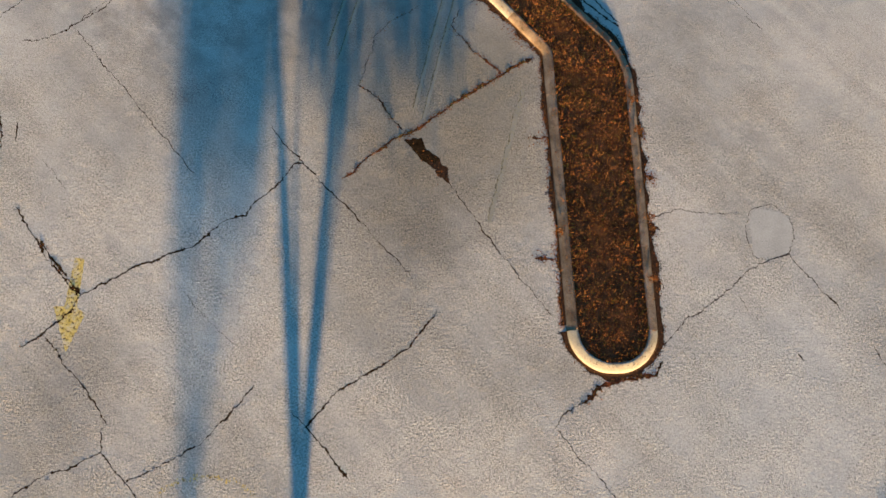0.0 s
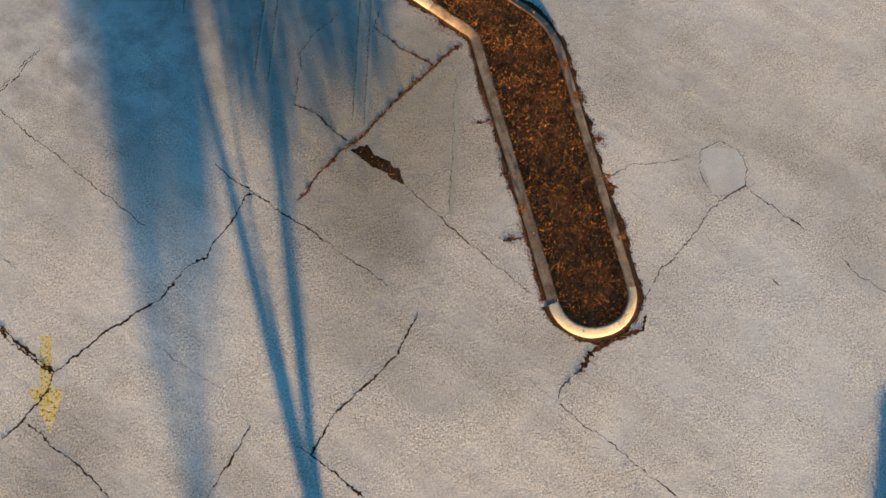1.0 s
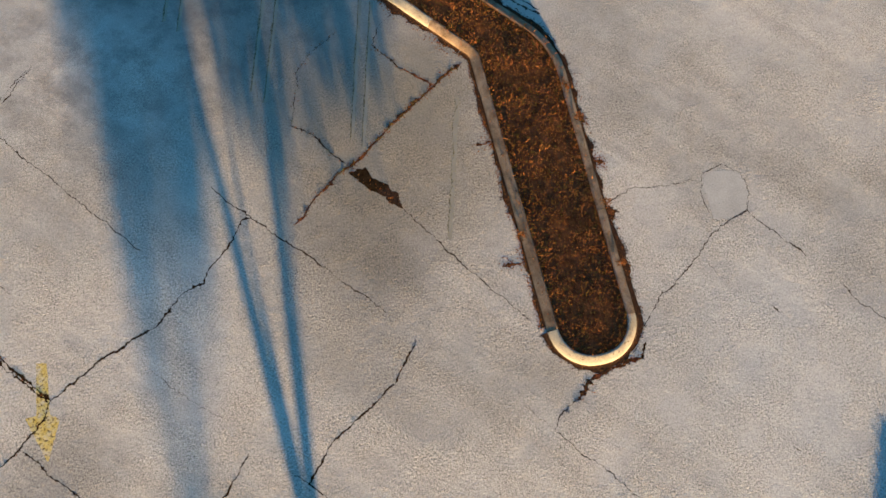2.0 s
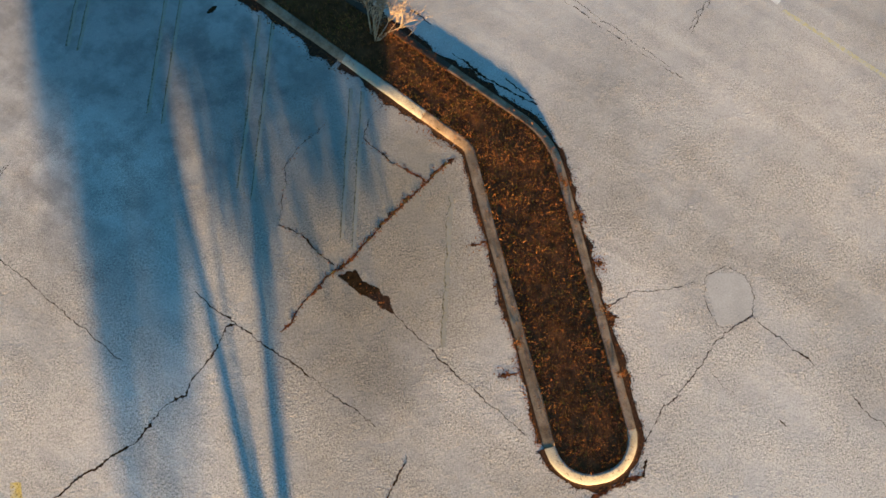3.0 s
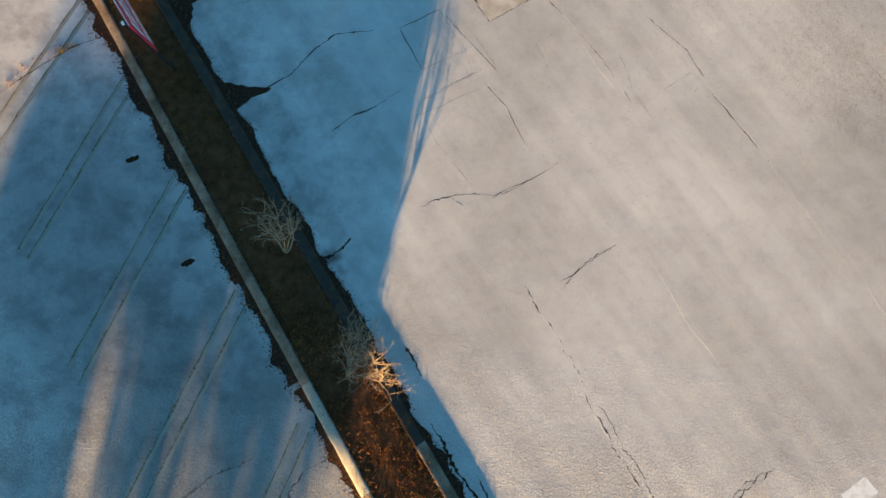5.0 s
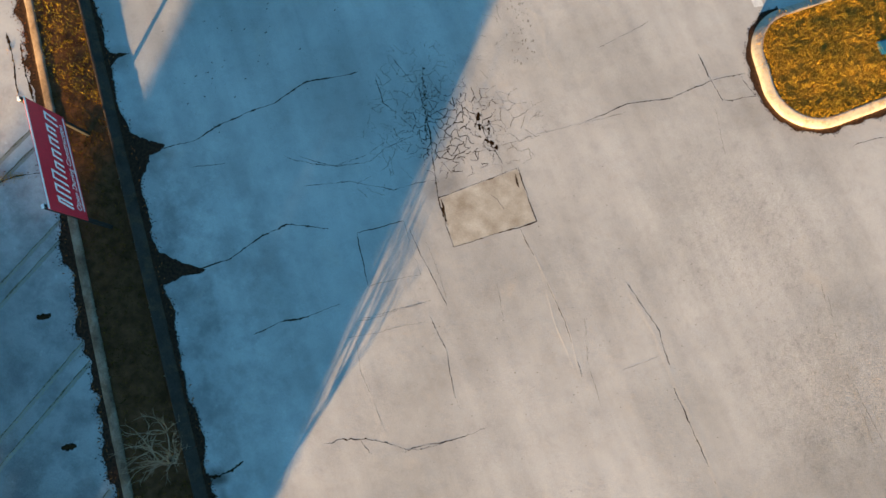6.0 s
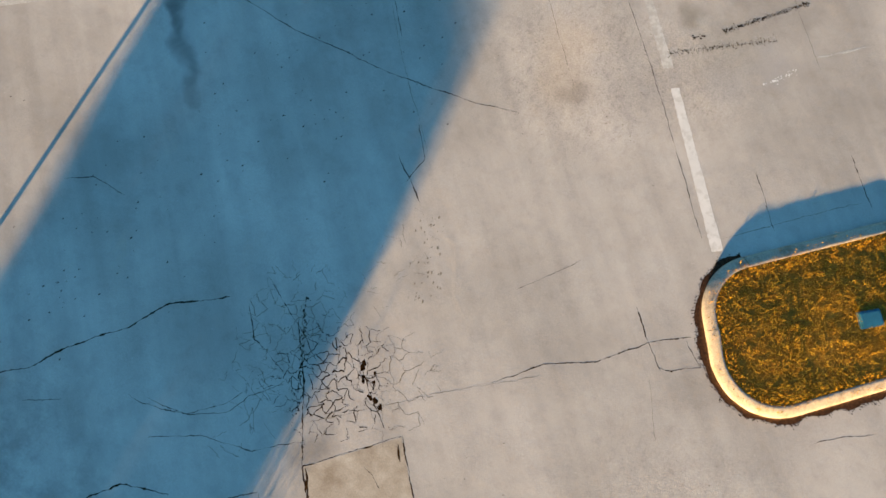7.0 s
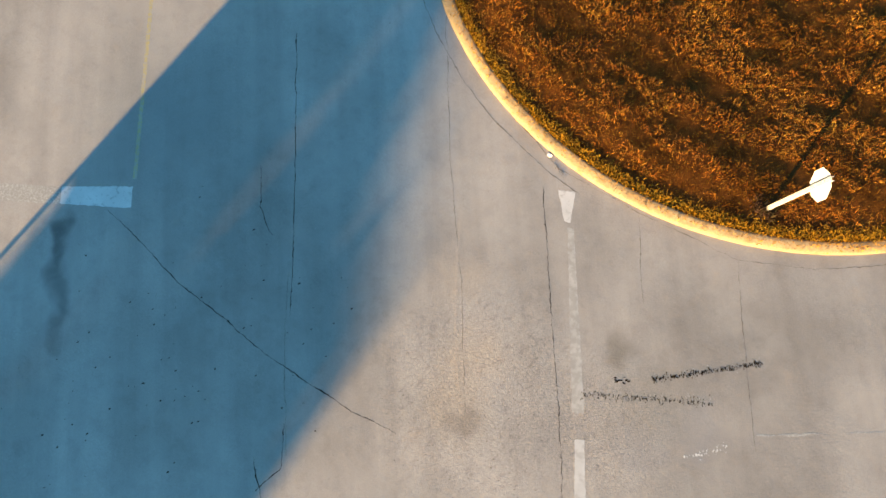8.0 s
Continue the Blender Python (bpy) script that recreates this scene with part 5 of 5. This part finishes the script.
# fallen scraps in the gutter of the round island
for x, y, s in ((2.02, 41.1, 0.07), (1.85, 41.25, 0.04)):
    bm = bmesh.new()
    bmesh.ops.create_icosphere(bm, subdivisions=2, radius=s, matrix=Matrix.Translation((x, y, s * 0.1)) @ Matrix.Diagonal((1, 0.7, 0.18, 1)))
    for v in bm.verts:
        v.co += Vector((rnd.uniform(-1, 1), rnd.uniform(-1, 1), rnd.uniform(-1, 1))) * s * 0.12
    ob = part("concrete_chunk", bm, WHITE, None, "broken white-painted concrete chunk lying in the gutter")
    tagged(ob, category="rubble")


# ---- temporary red sign on two leaning posts ----
def site_sign():
    foot, across, up = Vector((-4.36, 20.87, 0.1)), Vector((-1.72, 1.90, 0)), Vector((-0.14, -0.12, 2.17))
    length, tall = across.length, up.length
    u = across.normalized()
    w = (up - u * up.dot(u)).normalized()
    n = w.cross(u)
    m = Matrix(((u.x, n.x, w.x, foot.x), (u.y, n.y, w.y, foot.y), (u.z, n.z, w.z, foot.z), (0, 0, 0, 1)))
    thing = empty("site_sign", "red and white sign on two dark leaning posts", "sign")
    thing.matrix_world = m
    for x in (0.0, length):
        bm = box(bmesh.new(), x - 0.045, x + 0.045, 0.0, 0.075, -0.3, tall + 0.03, 0.006)
        post = part("post", bm, BLACK_POST, thing)
        bm = box(bmesh.new(), x - 0.047, x + 0.047, 0.020, 0.077, tall + 0.005, tall + 0.045, 0.006)
        part("post_cap", bm, WHITE, post, "white-painted post top")
    z0, z1 = tall * 0.43, tall * 0.985
    part("panel", box(bmesh.new(), -0.06, length + 0.06, -0.022, -0.002, z0, z1, 0.003), RED, thing, "red sign panel")
    part("top_edge", box(bmesh.new(), -0.06, length + 0.06, -0.030, -0.023, z1 - 0.035, z1 + 0.012), WHITE, thing, "white edge strip")
    part("stripe", box(bmesh.new(), 0.15, length - 0.0, -0.027, -0.023, z0 + 0.05, z0 + 0.085), WHITE, thing, "white stripe")
    # brand name as plain slanted shapes
    x, base = 0.10, z0 + 0.42
    for wide, high in ((0.18, 0.44), (0.24, 0.44), (0.26, 0.44), (0.22, 0.28), (0.24, 0.28), (0.24, 0.28), (0.22, 0.28), (0.24, 0.38)):
        bm = bmesh.new()
        low = base - (0.12 if high == 0.38 else 0.0)
        slant = 0.10
        t = 0.05
        for x0, x1 in ((x, x + t), (x + wide - t - 0.03, x + wide - 0.03)):
            vs = [bm.verts.new((px, py, pz)) for py in (-0.023, -0.027) for px, pz in ((x0, low), (x1, low), (x1 + slant * high / 0.44, low + high), (x0 + slant * high / 0.44, low + high))]
            for f in ((0, 1, 2, 3), (7, 6, 5, 4), (0, 4, 5, 1), (1, 5, 6, 2), (2, 6, 7, 3), (3, 7, 4, 0)):
                bm.faces.new([vs[k] for k in f])
        top = low + high
        sl = slant * high / 0.44
        vs = [bm.verts.new((px, py, pz)) for py in (-0.023, -0.0268) for px, pz in ((x + sl, top - t), (x + wide - 0.05 + sl, top - t), (x + wide - 0.05 + sl, top), (x + sl, top))]
        for f in ((0, 1, 2, 3), (7, 6, 5, 4), (0, 4, 5, 1), (1, 5, 6, 2), (2, 6, 7, 3), (3, 7, 4, 0)):
            bm.faces.new([vs[k] for k in f])
        bmesh.ops.recalc_face_normals(bm, faces=bm.faces)
        part("emblem_shape", bm, WHITE, thing, "white slanted emblem shape")
        x += wide + 0.075
    words = bpy.data.curves.new("lettering", "FONT")
    words.body, words.size, words.extrude, words.shear = "Open During Construction", 0.20, 0.002, 0.2
    words.materials.append(WHITE)
    ob = new("lettering", words)
    ob.parent = thing
    ob.matrix_basis = Matrix.Translation((0.12, -0.025, z0 + 0.15)) @ Matrix.Rotation(radians(90), 4, "X")
    return thing


site_sign()


# ---- stop sign seen from behind ----
def stop_sign(x, y, z, turn):
    thing = empty("stop_sign", "octagonal road sign on a pale post, bare aluminium back", "road sign", (x, y, z))
    thing.rotation_euler[2] = turn
    bm = bmesh.new()
    profile = ((-0.042, 0.014), (-0.042, -0.034), (0.042, -0.034), (0.042, 0.014), (0.032, 0.014), (0.032, -0.024), (-0.032, -0.024), (-0.032, 0.014))
    low = [bm.verts.new((px, py, -0.3)) for px, py in profile]
    high = [bm.verts.new((px, py, 2.22)) for px, py in profile]
    for k in range(8):
        bm.faces.new((low[k], low[(k + 1) % 8], high[(k + 1) % 8], high[k]))
    bm.faces.new(high)
    bmesh.ops.recalc_face_normals(bm, faces=bm.faces)
    part("post", bm, STEEL, thing, "pale galvanised channel post")
    bm = bmesh.new()
    r = 0.305 / math.cos(math.pi / 8)
    ring8 = [(r * math.cos(math.pi / 8 + k * math.pi / 4), r * math.sin(math.pi / 8 + k * math.pi / 4)) for k in range(8)]
    a = [bm.verts.new((px, 0.016, 1.82 + pz)) for px, pz in ring8]
    b = [bm.verts.new((px, 0.020, 1.82 + pz)) for px, pz in ring8]
    bm.faces.new(a[::-1])
    bm.faces.new(b)
    for k in range(8):
        bm.faces.new((a[k], a[(k + 1) % 8], b[(k + 1) % 8], b[k]))
    bmesh.ops.recalc_face_normals(bm, faces=bm.faces)
    part("sign_plate", bm, ALU, thing, "bare pale octagonal plate back")
    bm = bmesh.new()
    front = [bm.verts.new((px * 0.99, 0.0215, 1.82 + pz * 0.99)) for px, pz in ring8]
    bm.faces.new(front)
    part("sign_face", bm, RED, thing, "red reflective face")
    for pz in (1.62, 2.02):
        bm = bmesh.new()
        bmesh.ops.create_cone(bm, cap_ends=True, segments=6, radius1=0.014, radius2=0.014, depth=0.02, matrix=Matrix.Translation((0, -0.036, pz)) @ Matrix.Rotation(radians(90), 4, "X"))
        part("bolt", bm, STEEL, thing)
    return thing


stop_sign(6.52, 43.02, 0.15, radians(-53))


spots = rng.normal(0, 1, (900, 2)) * (0.13, 0.10)
tagged(blades_mesh("foot_clump", 6.44 + spots[:, 0], 42.98 + spots[:, 1], np.full(900, 0.13), rng.uniform(0.05, 0.16, 900), rng.uniform(0.012, 0.026, 900), 1.0, CLUMP, rng, label="dark clump of blades at the foot of a road sign"), category="weeds")


# ---- teal lid in the island ----
lid = empty("utility_lid", "teal plastic utility box lid set in the dry grass", "utility box", (12.27, 33.33, 0.15))
lid.rotation_euler[2] = radians(38)
part("box", box(bmesh.new(), -0.27, 0.27, -0.19, 0.19, -0.15, 0.035, 0.02), TEAL, lid)
part("cover", box(bmesh.new(), -0.23, 0.23, -0.15, 0.15, 0.036, 0.055, 0.012), TEAL, lid, "raised teal cover")


# ---- bare shrubs in the median ----
def bare_shrub(x, y, tall, spread, stems, seed, label, lean=(0, 0), leafy=0):
    r = random.Random(seed)
    thing = empty("bare_shrub", label, "shrub", (x, y, 0.1), "bare shrubs in the median")

    def grow(verts, faces, p, d, length, radius, depth):
        pts, radii = [p], [radius]
        for k in range(4):
            d = (d + Vector((r.uniform(-1, 1), r.uniform(-1, 1), r.uniform(-0.5, 0.7))) * 0.24).normalized()
            p = p + d * length / 4
            pts.append(p)
            radii.append(radius * (1 - 0.16 * (k + 1)))
        tube(verts, faces, pts, radii, 5)
        if depth:
            for k in range(r.randint(2, 4)):
                q = pts[r.randint(2, 4)]
                turn = Vector((r.uniform(-1, 1), r.uniform(-1, 1), r.uniform(-0.2, 0.8))).normalized()
                grow(verts, faces, q, (d * 0.8 + turn * 0.75).normalized(), length * r.uniform(0.45, 0.7), radius * 0.5, depth - 1)

    for k in range(stems):
        ang = 2 * math.pi * k / stems + r.uniform(-0.4, 0.4)
        d = Vector((math.cos(ang) * spread + lean[0], math.sin(ang) * spread + lean[1], 1.0)).normalized()
        verts, faces = [], []
        grow(verts, faces, Vector((math.cos(ang) * 0.05, math.sin(ang) * 0.05, 0)), d, tall * 0.45, 0.025, 0)
        tip = sum((Vector(v) for v in verts[-5:]), Vector()) / 5
        stem = mesh_object("stem", verts, faces, TWIG, thing, smooth=True)
        verts, faces = [], []
        for _ in range(5):
            turn = Vector((r.uniform(-1, 1), r.uniform(-1, 1), r.uniform(0, 0.8)))
            grow(verts, faces, tip, (d + turn * 0.6).normalized(), tall * r.uniform(0.24, 0.40), 0.014, 2)
        mesh_object("twig_spray", verts, faces, TWIG, stem, smooth=True)
    if leafy:
        spots = rng.normal(0, 1, (leafy, 2))
        flat_leaves("dead_leaves", lean[0] * 0.4 + spots[:, 0] * 0.13, lean[1] * 0.25 + spots[:, 1] * 0.13, rng.uniform(0.05, 0.4, leafy), 0.022, LEAVES, rng, "rust-brown dead leaves", parent=thing, tilt=0.8)
    return thing


bare_shrub(1.72, 13.84, 1.75, 0.50, 8, 3, "bare pale-barked shrub with rust-brown dead leaves", (0.75, 0.55), 620)
bare_shrub(1.66, 14.08, 1.7, 0.38, 6, 8, "bare pale-barked shrub with spreading twigs", (0.22, 0.75), 160)
bare_shrub(-0.43, 16.52, 1.75, 0.45, 6, 21, "bare brown shrub with crooked twigs, in deep shade", (0.02, 0.6), 60)


# ---- trees beside the camera's way that throw the long shadows ----
def shade_tree(x, y, fork, limbs, profile, leaves, label, big=1.0):
    """An evergreen: trunk, limbs and a crown whose outline follows the rows of (height, from, to, thickness)."""
    thing = empty("evergreen_tree", label, "tree", (x, y, 0), "trees beside the car park")
    verts, faces = [], []
    trunk_top = Vector((0, 0, fork))
    tube(verts, faces, [Vector((0, 0, -0.1)), Vector((0.02, 0, fork * 0.5)), trunk_top], [0.22 * big, 0.19 * big, 0.18 * big], 10)
    mesh_object("trunk", verts, faces, BARK, thing, smooth=True)
    for r, *points in limbs:
        verts, faces = [], []
        pts = [trunk_top - Vector((0, 0, 0.1))] + [Vector((px, 0.1 * k, pz)) for k, (px, pz) in enumerate(points)]
        tube(verts, faces, pts, [r * (1 - 0.5 * k / len(points)) for k in range(len(pts))], 8)
        mesh_object("limb", verts, faces, BARK, thing, smooth=True)
    hs = np.array([p[0] for p in profile])
    pts = []
    while len(pts) < leaves:
        h = rng.uniform(hs[0], hs[-1])
        a, b, thick = (np.interp(h, hs, [p[k] for p in profile]) for k in (1, 2, 3))
        q = rng.uniform(hs[0] * 0 + min(p[1] for p in profile), max(p[2] for p in profile))
        if a < q < b and rng.uniform() < thick * (0.85 + 0.8 * noise.noise((q * 1.7, h * 1.0, x))):
            pts.append((q, rng.normal(0, 0.9), h))
    pts = np.array(pts)
    n = len(pts)
    u, w = rng.normal(size=(n, 3)), rng.normal(size=(n, 3))
    u /= np.linalg.norm(u, axis=1)[:, None]
    w -= u * (u * w).sum(1)[:, None]
    w /= np.linalg.norm(w, axis=1)[:, None]
    size = rng.uniform(0.10, 0.2, n)[:, None]
    v = np.stack([pts - u * size, pts + w * size * 0.6, pts + u * size, pts - w * size * 0.6], 1)
    mesh_object("crown", v.reshape(-1, 3).tolist(), np.arange(4 * n).reshape(n, 4).tolist(), FOLIAGE, thing)
    return thing


shade_tree(-2.55, -20.0, 1.80, ((0.15, (-0.45, 2.2), (-1.0, 2.85), (-1.4, 3.6)), (0.13, (0.35, 2.3), (0.8, 2.9), (1.1, 3.6)), (0.06, (-0.4, 2.6), (-0.2, 3.6)),
            (0.05, (0.6, 2.7), (1.7, 3.1), (2.3, 3.7)), (0.05, (1.0, 2.75), (1.9, 3.2), (2.5, 3.7)), (0.05, (-0.9, 2.7), (-1.9, 3.1), (-2.4, 3.6)), (0.04, (0.9, 2.9), (1.5, 3.5))),
           ((2.6, -0.3, 1.6, 0.03), (2.8, -0.3, 3.4, 0.10), (2.95, -0.25, 4.2, 0.22), (3.12, -0.2, 4.6, 0.38), (3.28, -0.5, 4.9, 0.65), (3.42, -3.2, 5.4, 1.0), (3.85, -2.9, 5.5, 1.0), (4.2, -1.9, 5.5, 1.0), (4.43, -1.7, 5.55, 1.0), (4.7, -2.2, 5.6, 1.0), (5.0, -2.5, 5.6, 1.0), (5.4, -2.6, 4.6, 1.1), (5.65, -2.4, 3.1, 1.1), (5.95, -2.2, 2.0, 1.1), (6.3, -2.0, 1.2, 0.9), (7.0, -1.0, 0.5, 0.5)), 12000,
           "broad dense evergreen with a forked trunk beside the car park")
shade_tree(-4.3, -60.0, 5.6, ((0.10, (-0.5, 6.3), (-1.0, 7.0)), (0.10, (0.4, 6.3), (0.9, 7.2)), (0.06, (-0.9, 6.2), (-1.3, 6.8)), (0.06, (0.9, 6.3), (1.4, 6.9))),
           ((6.05, -0.7, 1.0, 0.01), (6.25, -0.9, 1.2, 0.06), (6.45, -1.0, 1.4, 0.3), (6.7, -1.05, 1.5, 0.8), (6.95, -1.1, 1.6, 1.0), (7.12, -1.9, 1.6, 1.0), (7.6, -2.0, 1.9, 1.0), (7.8, -1.7, 1.2, 0.7), (7.95, -1.2, 0.3, 0.4)), 3600,
           "tall evergreen tree far beside the car park", 0.6)
